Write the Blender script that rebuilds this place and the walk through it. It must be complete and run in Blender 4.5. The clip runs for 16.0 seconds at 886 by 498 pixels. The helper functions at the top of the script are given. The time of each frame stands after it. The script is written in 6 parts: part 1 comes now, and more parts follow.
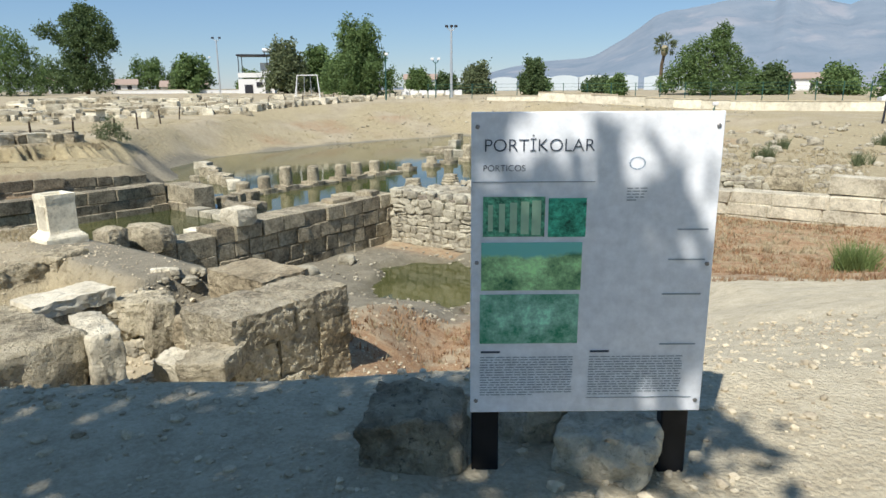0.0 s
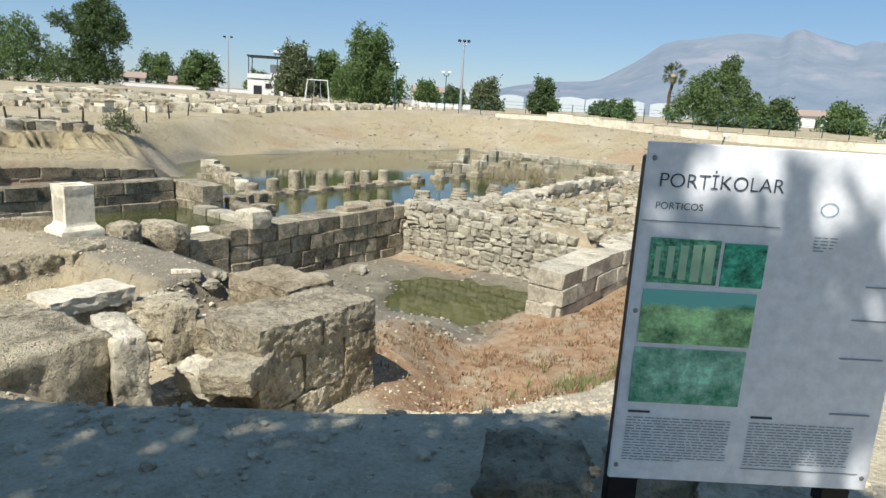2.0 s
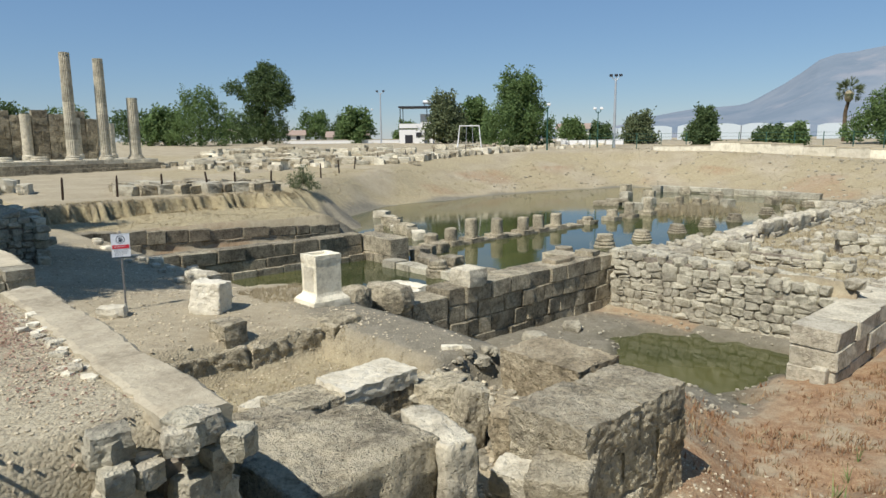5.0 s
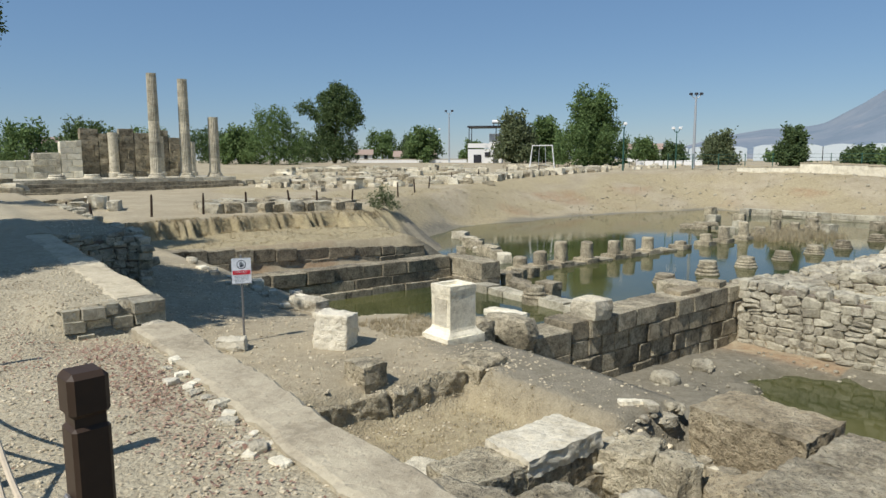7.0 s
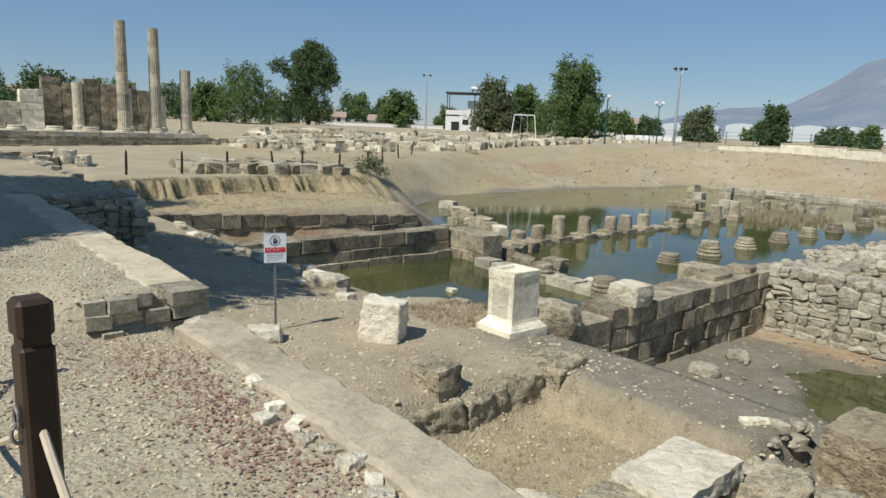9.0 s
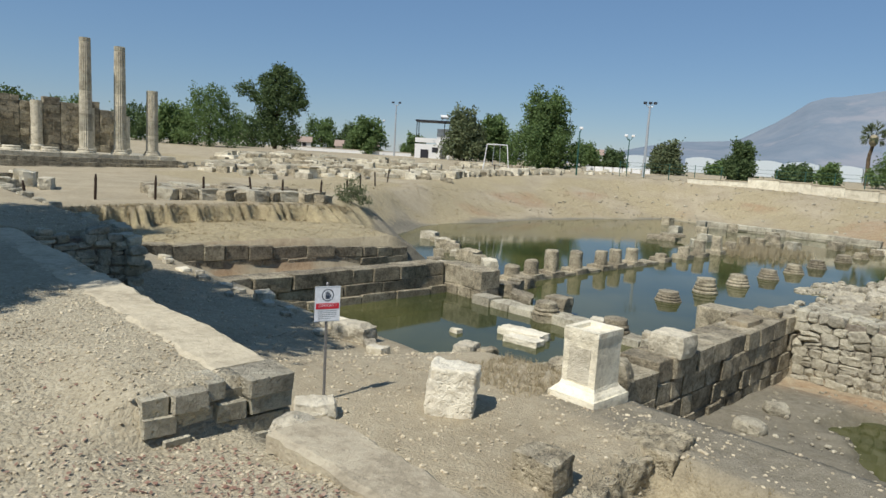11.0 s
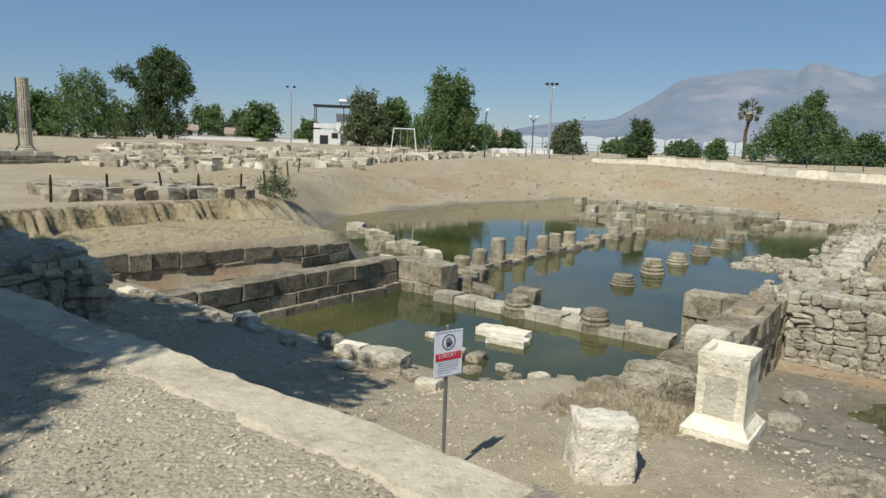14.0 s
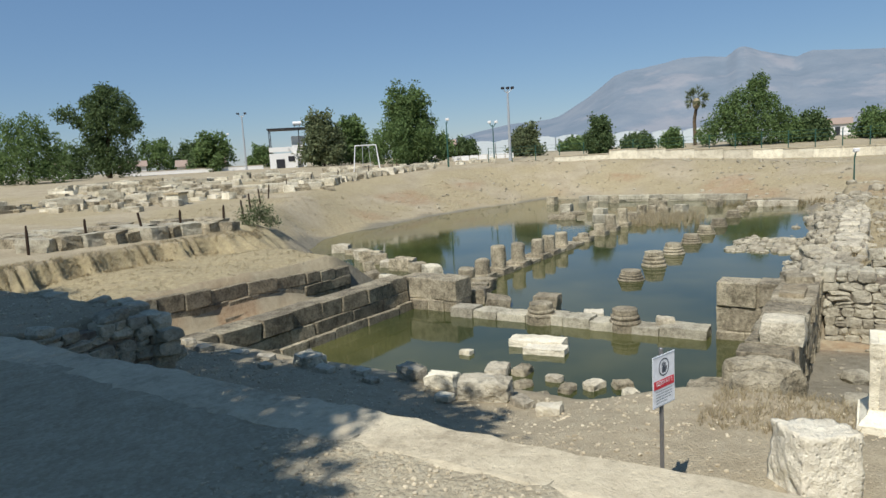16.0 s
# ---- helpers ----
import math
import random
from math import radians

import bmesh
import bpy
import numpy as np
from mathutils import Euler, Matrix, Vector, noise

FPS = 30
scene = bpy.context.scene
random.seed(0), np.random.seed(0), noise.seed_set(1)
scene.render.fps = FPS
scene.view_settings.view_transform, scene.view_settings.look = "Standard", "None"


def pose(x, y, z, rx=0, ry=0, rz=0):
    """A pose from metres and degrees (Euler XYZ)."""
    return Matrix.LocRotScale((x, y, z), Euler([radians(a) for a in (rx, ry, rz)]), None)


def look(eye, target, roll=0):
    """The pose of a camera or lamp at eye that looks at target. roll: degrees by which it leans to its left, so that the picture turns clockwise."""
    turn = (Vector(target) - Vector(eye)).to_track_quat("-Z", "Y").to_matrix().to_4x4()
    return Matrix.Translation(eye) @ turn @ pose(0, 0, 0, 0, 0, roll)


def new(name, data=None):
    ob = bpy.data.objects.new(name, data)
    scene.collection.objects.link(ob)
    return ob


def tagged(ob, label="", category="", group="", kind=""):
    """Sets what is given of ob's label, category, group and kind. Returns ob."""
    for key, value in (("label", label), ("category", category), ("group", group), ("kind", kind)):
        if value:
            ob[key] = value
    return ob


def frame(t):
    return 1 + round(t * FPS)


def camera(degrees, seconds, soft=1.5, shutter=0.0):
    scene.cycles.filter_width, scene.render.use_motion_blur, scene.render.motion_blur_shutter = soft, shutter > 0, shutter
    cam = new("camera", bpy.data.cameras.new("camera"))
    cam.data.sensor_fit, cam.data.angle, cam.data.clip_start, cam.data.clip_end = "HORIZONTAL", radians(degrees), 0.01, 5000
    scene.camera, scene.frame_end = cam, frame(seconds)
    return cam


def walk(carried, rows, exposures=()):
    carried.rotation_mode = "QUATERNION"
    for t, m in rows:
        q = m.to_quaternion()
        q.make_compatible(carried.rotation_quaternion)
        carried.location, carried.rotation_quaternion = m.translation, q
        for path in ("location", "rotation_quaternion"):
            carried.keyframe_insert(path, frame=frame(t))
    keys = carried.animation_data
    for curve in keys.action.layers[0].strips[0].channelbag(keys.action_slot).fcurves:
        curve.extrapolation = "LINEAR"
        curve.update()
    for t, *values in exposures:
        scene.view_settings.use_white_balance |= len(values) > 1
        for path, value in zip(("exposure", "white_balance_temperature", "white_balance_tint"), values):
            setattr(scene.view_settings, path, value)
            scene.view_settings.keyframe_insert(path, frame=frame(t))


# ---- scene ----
cam = camera(67.0, 16.0)
PATH = [
    (0, (-0.074, 0.241, 1.398), (-0.056, 2.186, 0.934), -0.3),
    (0.5, (-0.224, 0.328, 1.385), (-0.161, 2.274, 0.928), 0.4),
    (1, (-0.332, 0.365, 1.386), (-0.267, 2.314, 0.942), 2.4),
    (1.5, (-0.455, 0.467, 1.385), (-0.398, 2.418, 0.953), 3.9),
    (2, (-0.616, 0.556, 1.397), (-0.584, 2.51, 0.97), 3.5),
    (2.5, (-0.942, 0.66, 1.404), (-0.996, 2.62, 1.009), 4.4),
    (3, (-1.3, 0.762, 1.412), (-1.55, 2.72, 1.093), 4.2),
    (3.2, (-1.433, 0.832, 1.409), (-1.744, 2.782, 1.091), 3.2),
    (5.3, (-2.933, 1.592, 1.555), (-3.363, 3.518, 1.232), -1.9),
    (5.5, (-3.115, 1.679, 1.55), (-3.652, 3.58, 1.238), -2.4),
    (6, (-3.493, 1.962, 1.547), (-4.143, 3.832, 1.258), -2.7),
    (6.5, (-3.884, 2.183, 1.54), (-4.48, 4.072, 1.264), -1.1),
    (7, (-4.268, 2.431, 1.516), (-4.826, 4.333, 1.251), -0.2),
    (7.5, (-4.67, 2.681, 1.489), (-5.203, 4.582, 1.171), 0.1),
    (8, (-5.067, 2.867, 1.503), (-5.534, 4.779, 1.147), 0.7),
    (8.5, (-5.485, 3.107, 1.502), (-5.95, 5.015, 1.122), 1.5),
    (8.7, (-5.647, 3.219, 1.48), (-6.111, 5.128, 1.105), 1.9),
    (10.8, (-7.354, 4.227, 1.493), (-7.718, 6.174, 1.213), 2.7),
    (11, (-7.475, 4.299, 1.53), (-7.818, 6.25, 1.253), 3.4),
    (11.5, (-7.843, 4.546, 1.547), (-7.879, 6.529, 1.292), 4.6),
    (12, (-8.183, 4.898, 1.497), (-7.988, 6.876, 1.275), 5.4),
    (12.5, (-8.594, 5.126, 1.526), (-8.477, 7.11, 1.303), 4.7),
    (13, (-9.032, 5.344, 1.545), (-9.064, 7.331, 1.319), 3.6),
    (13.5, (-9.448, 5.601, 1.52), (-9.579, 7.578, 1.25), 2.6),
    (14, (-9.843, 5.753, 1.555), (-9.868, 7.729, 1.245), 1.9),
    (14.5, (-10.296, 5.969, 1.542), (-10.309, 7.933, 1.164), 0.7),
    (15, (-10.706, 6.109, 1.617), (-10.706, 8.07, 1.221), -2.0),
    (15.5, (-11.171, 6.271, 1.554), (-11.116, 8.246, 1.242), -2.4),
    (16, (-11.599, 6.374, 1.591), (-11.498, 8.352, 1.312), -3.3),
]
walk(cam, [(t, look(eye, target, roll)) for t, eye, target, roll in PATH], exposures=((0, 0.38), (2.5, 0.42), (3.2, 0.36), (5.5, 0.12), (7, 0.06), (11, 0.0), (14.5, -0.02), (16, 0.06)))

# ---- light ----
SUN_EL, SUN_AZ = 53.0, 241.0   # degrees; azimuth counted from +x towards +y
world = bpy.data.worlds.new("sky")
scene.world = world
world.use_nodes = True
wn = world.node_tree
bg = wn.nodes["Background"]
sky = wn.nodes.new("ShaderNodeTexSky")
sky.sky_type, sky.sun_disc = 'NISHITA', False
sky.sun_elevation, sky.sun_rotation = radians(SUN_EL), radians(90 - SUN_AZ)
sky.air_density, sky.dust_density, sky.ozone_density = 1.0, 0.0, 4.0
tint = wn.nodes.new("ShaderNodeMix")
tint.data_type, tint.blend_type = 'RGBA', 'MULTIPLY'
tint.inputs[0].default_value, tint.inputs[7].default_value = 1.0, (0.96, 0.985, 0.965, 1)
wn.links.new(sky.outputs[0], tint.inputs[6])
haze = wn.nodes.new("ShaderNodeMix")   # even summer haze over the clear sky
haze.data_type = 'RGBA'
haze.inputs[0].default_value, haze.inputs[7].default_value = 0.45, (1.8, 3.5, 6.5, 1)
wn.links.new(tint.outputs[2], haze.inputs[6])
wn.links.new(haze.outputs[2], bg.inputs[0])
bg.inputs[1].default_value = 0.082
sun = new("sun", bpy.data.lights.new("sun", 'SUN'))
sun.data.energy, sun.data.angle, sun.data.color = 5.0, radians(0.55), (1.0, 0.965, 0.91)
sd = Vector((math.cos(radians(SUN_AZ)) * math.cos(radians(SUN_EL)), math.sin(radians(SUN_AZ)) * math.cos(radians(SUN_EL)), math.sin(radians(SUN_EL))))
sun.matrix_world = look(sd * 50, (0, 0, 0))

# ---- plan axes: the ruin's walls run along u and v ----
CU, SU = math.cos(radians(-36)), math.sin(radians(-36))


def W(u, v, z=0.0):
    return Vector((u * CU - v * SU, u * SU + v * CU, z))


def UVM(u, v, z=0.0, turn=0.0, rx=0.0, ry=0.0):
    return pose(*W(u, v, z), rx, ry, turn - 36)


# ---- materials ----
def mat(name, rough=0.9):
    m = bpy.data.materials.new(name)
    m.use_nodes = True
    b = m.node_tree.nodes["Principled BSDF"]
    b.inputs["Roughness"].default_value = rough
    b.inputs["Specular IOR Level"].default_value = 0.25
    return m, m.node_tree, b


def nd(nt, kind, **vals):
    n = nt.nodes.new(kind)
    for k, v in vals.items():
        n.inputs[k].default_value = v
    return n


def noise_tex(nt, co, scale, detail=4.0, rough=0.6):
    n = nd(nt, "ShaderNodeTexNoise", Scale=scale, Detail=detail, Roughness=rough)
    nt.links.new(co, n.inputs["Vector"])
    return n.outputs["Fac"]


def ramp(nt, fac, stops):
    r = nt.nodes.new("ShaderNodeValToRGB")
    els = r.color_ramp.elements
    while len(els) < len(stops):
        els.new(0.5)
    for e, (p, c) in zip(els, stops):
        e.position = p
        e.color = (*c, 1) if len(c) == 3 else c
    nt.links.new(fac, r.inputs[0])
    return r.outputs[0]


def mixc(nt, fac, a, b, mode='MIX'):
    m = nt.nodes.new("ShaderNodeMix")
    m.data_type, m.blend_type = 'RGBA', mode
    for sock, val in ((m.inputs[0], fac), (m.inputs[6], a), (m.inputs[7], b)):
        if isinstance(val, (int, float)):
            sock.default_value = val
        elif isinstance(val, tuple):
            sock.default_value = (*val, 1)
        else:
            nt.links.new(val, sock)
    return m.outputs[2]


def calc(nt, op, a, b=0.0, clamp=False):
    m = nt.nodes.new("ShaderNodeMath")
    m.operation, m.use_clamp = op, clamp
    for sock, val in zip(m.inputs, (a, b)):
        if isinstance(val, (int, float)):
            sock.default_value = val
        else:
            nt.links.new(val, sock)
    return m.outputs[0]


def bump(nt, b, height, strength=0.5, dist=0.02):
    n = nd(nt, "ShaderNodeBump", Strength=strength, Distance=dist)
    nt.links.new(height, n.inputs["Height"])
    nt.links.new(n.outputs[0], b.inputs["Normal"])


def wpos(nt):
    return nt.nodes.new("ShaderNodeNewGeometry").outputs["Position"]


def stone_mat(name, light, mid, dark, stain=0.5, pits=0.6, island=False):
    """Weathered limestone: mottled colour, dark lichen patches, pits."""
    light, mid, dark = [(r * 1.02, g * 1.01, b * 0.925) for r, g, b in (light, mid, dark)]
    m, nt, b = mat(name, 0.92)
    p = wpos(nt)
    big = noise_tex(nt, p, 1.7, 5, 0.65)
    fine = noise_tex(nt, p, 14.0, 6, 0.7)
    grit = noise_tex(nt, p, 70.0, 3, 0.6)
    rnd = nt.nodes.new("ShaderNodeNewGeometry").outputs["Random Per Island"] if island else nt.nodes.new("ShaderNodeObjectInfo").outputs["Random"]
    v = calc(nt, 'ADD', calc(nt, 'MULTIPLY', big, 0.55), calc(nt, 'MULTIPLY', fine, 0.45))
    col = ramp(nt, v, [(0.38, dark), (0.49, mid), (0.61, light)])
    col = mixc(nt, 1.0, col, ramp(nt, rnd, [(0.0, (0.78, 0.76, 0.74)), (1.0, (1.12, 1.1, 1.06))]), 'MULTIPLY')
    lich = ramp(nt, noise_tex(nt, p, 4.5, 7, 0.72), [(0.5, (0, 0, 0)), (0.64, (1, 1, 1))])
    col = mixc(nt, calc(nt, 'MULTIPLY', lich, stain), col, tuple(c * 0.45 for c in dark))
    spots = ramp(nt, noise_tex(nt, p, 24.0, 5, 0.7), [(0.33, (1, 1, 1)), (0.43, (0, 0, 0))])
    col = mixc(nt, calc(nt, 'MULTIPLY', spots, min(1.0, stain * 1.5)), col, tuple(c * 0.35 for c in dark))
    nt.links.new(col, b.inputs["Base Color"])
    vor = nd(nt, "ShaderNodeTexVoronoi", Scale=17.0)
    nt.links.new(p, vor.inputs["Vector"])
    pit = calc(nt, 'MULTIPLY', ramp(nt, vor.outputs["Distance"], [(0.0, (0, 0, 0)), (0.3, (1, 1, 1))]), 0.5)
    h = calc(nt, 'ADD', calc(nt, 'ADD', calc(nt, 'MULTIPLY', fine, 1.0), calc(nt, 'MULTIPLY', grit, 0.35)), pit)
    bump(nt, b, h, pits * 1.25, 0.06)
    return m


STONE = stone_mat("grey_limestone", (0.60, 0.54, 0.43), (0.40, 0.355, 0.275), (0.17, 0.15, 0.112), 0.55, 0.9)
STONE_TAN = stone_mat("tan_limestone", (0.58, 0.51, 0.39), (0.43, 0.365, 0.265), (0.2, 0.17, 0.12), 0.42, 0.8)
# about a quarter darker than STONE throughout
STONE_DARK = stone_mat("dark_limestone", (0.46, 0.415, 0.325), (0.30, 0.265, 0.205), (0.12, 0.105, 0.08), 0.5, 0.8)
RUBBLE = stone_mat("rubble_stone", (0.56, 0.53, 0.45), (0.43, 0.405, 0.34), (0.24, 0.22, 0.18), 0.3)
MARBLE = stone_mat("white_marble", (0.80, 0.77, 0.69), (0.70, 0.66, 0.57), (0.50, 0.46, 0.38), 0.12, 0.4)
PALE = stone_mat("pale_limestone", (0.70, 0.66, 0.57), (0.54, 0.50, 0.42), (0.31, 0.28, 0.23), 0.3)
CHIPPED = stone_mat("chipped_marble", (0.80, 0.77, 0.69), (0.73, 0.69, 0.61), (0.54, 0.50, 0.42), 0.18, 0.5)
WORN = stone_mat("worn_limestone", (0.68, 0.62, 0.50), (0.49, 0.44, 0.345), (0.22, 0.195, 0.15), 0.42, 0.9)
PEBBLE = stone_mat("pebbles", (0.66, 0.60, 0.49), (0.50, 0.44, 0.35), (0.30, 0.26, 0.2), 0.1, 0.3, True)
HEAP = stone_mat("rubble_heap", (0.52, 0.485, 0.41), (0.38, 0.35, 0.29), (0.2, 0.185, 0.15), 0.3, 0.5, True)

# ---- ground ----
POND = ((-15.4, 8.2), (-15.4, 17.5), (-16.2, 38), (-17.5, 57), (-30, 63), (-42, 62.5), (-44.4, 53), (-45.2, 41), (-44.2, 31.5), (-40.4, 24.6), (-33.6, 18.9), (-26.8, 16.8), (-26.8, 8.2))
WATER = -3.6


def sst(a, b, x):
    t = np.clip((x - a) / (b - a), 0, 1)
    return t * t * (3 - 2 * t)


def poly_out(U, V, poly):
    """Distance to a polygon: positive outside, negative inside."""
    best = np.full(U.shape, 1e9)
    inside = np.zeros(U.shape, bool)
    n = len(poly)
    for i in range(n):
        (ax, ay), (bx, by) = poly[i], poly[(i + 1) % n]
        ex, ey = bx - ax, by - ay
        t = np.clip(((U - ax) * ex + (V - ay) * ey) / (ex * ex + ey * ey), 0, 1)
        best = np.minimum(best, np.hypot(U - ax - t * ex, V - ay - t * ey))
        if ey != 0:
            cross = ((ay > V) != (by > V)) & (U < ex * (V - ay) / ey + ax)
            inside ^= cross
    return np.where(inside, -best, best)


def box(U, V, u0, u1, v0, v1, s=0.15):
    return sst(u0 - s, u0 + s, U) * (1 - sst(u1 - s, u1 + s, U)) * sst(v0 - s, v0 + s, V) * (1 - sst(v1 - s, v1 + s, V))


def fbm(U, V, scale, seed):
    """Cheap smooth noise, about -1 to 1."""
    rs = np.random.RandomState(seed)
    out = np.zeros(U.shape)
    for i in range(9):
        a, f, ph = rs.uniform(0, 6.283), scale * rs.uniform(0.6, 2.6), rs.uniform(0, 6.283)
        out += np.sin((U * np.cos(a) + V * np.sin(a)) * f + ph + 1.3 * np.sin((V * np.cos(a) - U * np.sin(a)) * f * 0.7 + ph)) / 4.0
    return np.clip(out, -1.2, 1.2)


def mixn(a, b, m):
    return a * (1 - m) + b * m


def plain_h(U, V):
    y = U * SU + V * CU
    x = U * CU - V * SU
    return -1.25 + 2.15 * sst(45, 115, y - 26 * sst(8, 42, x))


def ground_h(U, V):
    x = U * CU - V * SU
    y = U * SU + V * CU
    plain = plain_h(U, V)
    d = poly_out(U, V, POND) + 0.5 * fbm(U, V, 0.35, 3)
    wide = 3.6 + 8.0 * sst(30, 48, V)
    rise = np.clip(d / wide, 0, 1)
    rise = 0.55 * rise + 0.45 * sst(0, 1, rise)
    z = np.where(d < 0, WATER - np.clip(-d * 0.25, 0, 0.6), WATER + (plain - WATER) * rise)
    # ruin field beyond the cross wall
    field = -2.35 + 0.9 * sst(36, 60, V) + 1.4 * sst(2, 40, U)
    field = np.maximum(field, -9)
    z = mixn(z, field, box(U, V, -15.0, 80, 17.0, 58, 0.5) * (1 - sst(48, 62, V)))
    # excavated pit and the red ground
    pit = -3.45 + 0.30 * sst(-8.5, -5.5, U) + 0.35 * sst(-5, 6, U) + 0.05 * fbm(U, V, 0.9, 5)
    pud = np.exp(-(((U + 10.1) / 2.5) ** 2 + ((V - 14.1) / 2.55) ** 2)) + 0.17 * fbm(U, V, 1.6, 41) + 0.06 * fbm(U, V, 5.0, 42)
    pit = pit - 0.42 * sst(0.3, 0.8, pud) * (U < -7.9)
    pit_m = np.maximum(box(U, V, -14.4, -7.4, 6.3, 16.9, 0.12), box(U, V, -7.6, 80, 3.0, 25.9, 0.12))
    z = mixn(z, pit, pit_m)
    # slope from the path down to the pit
    k = np.clip(0.49 - 0.048 * x, 0.245, 0.5) + 0.6 * sst(-0.8, -2.6, x)
    slope = -0.16 - k * np.clip(y - 3.75 - 0.06 * np.clip(x, -2, 8), 0, None)
    slope = np.where(x < 0.5, np.maximum(slope, -2.55 - 0.9 * sst(-1.5, 0.5, x)), slope) + 0.05 * fbm(U, V, 1.1, 8)
    near = sst(-8.7, -8.3, U) * (1 - sst(20, 24, V))
    z = mixn(z, np.maximum(z, slope), near)
    z = z - 0.65 * np.exp(-((U + 7.0) / 0.75) ** 2 - ((V - 3.35) / 0.75) ** 2) * near
    # dirt yard with the altar
    yard = -1.15 - (0.04 + 0.11 * sst(-14.8, -16.5, U)) * (V - 2.8) + 0.03 * fbm(U, V, 1.3, 9)
    edge = 6.45 - 0.4 * sst(-14.5, -16.0, U) + 0.2 * fbm(U, V, 0.8, 11)
    cut = 6.35 + 0.5 * sst(-12.3, -13.3, U)
    yard_m = box(U, V, -60, -8.6, 0.4, 60, 0.1) * (1 - sst(edge, edge + 1.3, V)) * np.where(U < -14.3, 1, 1 - sst(cut, cut + 0.2, V))
    z = mixn(z, yard, yard_m)
    room = -1.68 + 0.05 * fbm(U, V, 1.5, 12)
    z = mixn(z, room, box(U, V, -11.55, -9.2, 1.5, 5.05, 0.16))
    hollow = -2.2 + 0.35 * sst(4.4, 5.9, V) + 0.06 * fbm(U, V, 2.6, 23)
    z = mixn(z, hollow, box(U, V, -9.12, -7.5, 1.7, 6.32, 0.12))
    # sunken strip between the two left walls, ledge and terrace bank beyond
    strip = mixn(-1.55, -3.45, sst(5.6, 8.6, V)) - 0.3 * sst(13, 18, V)
    z = mixn(z, strip, box(U, V, -30.4, -26.9, 5.4, 18.5, 0.12))
    ledge = -1.98 + 0.10 * fbm(U, V, 0.6, 14) - 1.8 * sst(0, 3.8, V - 17.0 - 0.2 * np.clip(-30.5 - U, 0, 8))
    flute = 0.18 * fbm(V, V * 0, 1.5, 15) + 0.85 * np.abs(fbm(V, V * 0, 6.0, 18)) * sst(-0.7, 0.5, fbm(V, V * 0, 2.3, 24)) - 0.1
    bank_u = -37.3 - 0.32 * np.clip(V - 17.6, 0, 12) ** 1.3 + 1.0 * sst(9.0, 5.5, V)
    terr = mixn(ledge, plain, sst(bank_u + 0.62 + flute + 0.9 * np.clip(V - 16.6, 0, 6), bank_u + 0.12 + 0.75 * flute - 0.2 * np.clip(V - 16.6, 0, 6), U))
    z = mixn(z, terr, (1 - sst(-30.6, -30.4, U)) * sst(5.0, 6.4, V) * (1 - sst(22.0, 26, V)))
    # walked terrace
    ramp_m = mixn(sst(-11.2, -14.2, U), sst(-12.42, -12.5, U), sst(0.1, 0.5, V))
    walk_z = mixn(-0.16 - 0.13 * sst(-11.0, -12.2, U), 0.04, ramp_m) - 0.12 * sst(1.2, 2.0, V) + 0.006 * fbm(U, V, 2.2, 16)
    vmax = np.where(U < -20.6, 3.1, 1.15)
    tm = (1 - sst(vmax, vmax + 0.12, V)) * (1 - sst(-7.3, -7.0, U))
    z = mixn(z, walk_z, tm)
    tm2 = (1 - sst(3.55, 4.0, y)) * sst(-7.3, -7.0, U)
    z = mixn(z, np.maximum(z, -0.16 + 0.02 * fbm(U, V, 1.7, 17)), tm2 * (V < 40))
    return z


def spaced(marks):
    """Grid lines: (start, end, step) runs joined, then widening steps to the horizon."""
    xs = []
    for a, b, s in marks:
        xs.extend(np.arange(a, b, s))
    xs.append(marks[-1][1])
    step = marks[-1][2]
    while xs[-1] < 2600:
        step *= 1.45
        xs.append(xs[-1] + step)
    step, lo = marks[0][2], [marks[0][0]]
    while lo[-1] > -2600:
        step *= 1.45
        lo.append(lo[-1] - step)
    return np.array(lo[:0:-1] + xs)


GU = spaced([(-80, -50, 0.8), (-50, -39.2, 0.4), (-39.2, -35.2, 0.08), (-35.2, -15, 0.2), (-15, 1, 0.1), (1, 12, 0.3), (12, 40, 1.0)])
GV = spaced([(-12, -3, 0.5), (-3, 8, 0.1), (8, 20, 0.12), (20, 26, 0.2), (26, 70, 0.5), (70, 120, 1.5)])
UU, VV = np.meshgrid(GU, GV)
ZZ = ground_h(UU, VV)
ZZ = ZZ + np.where((UU > -33) & (UU < 3) & (VV < 8) & (VV > -3), 0.004 * fbm(UU, VV, 7.0, 21), 0.03 * fbm(UU, VV, 2.4, 22) * (np.hypot(UU, VV) < 120))
nv, nu = UU.shape
co = np.stack([UU * CU - VV * SU, UU * SU + VV * CU, ZZ], -1).reshape(-1, 3)
idx = np.arange(nv * nu).reshape(nv, nu)
quads = np.stack([idx[:-1, :-1], idx[:-1, 1:], idx[1:, 1:], idx[1:, :-1]], -1).reshape(-1, 4)
gm = bpy.data.meshes.new("ground")
gm.from_pydata(co.tolist(), [], quads.tolist())
gm.polygons.foreach_set("use_smooth", np.ones(len(gm.polygons), bool))


def put_attr(name, vals):
    a = gm.attributes.new(name, 'FLOAT', 'POINT')
    a.data.foreach_set("value", np.clip(vals, 0, 1).reshape(-1).astype(np.float32))


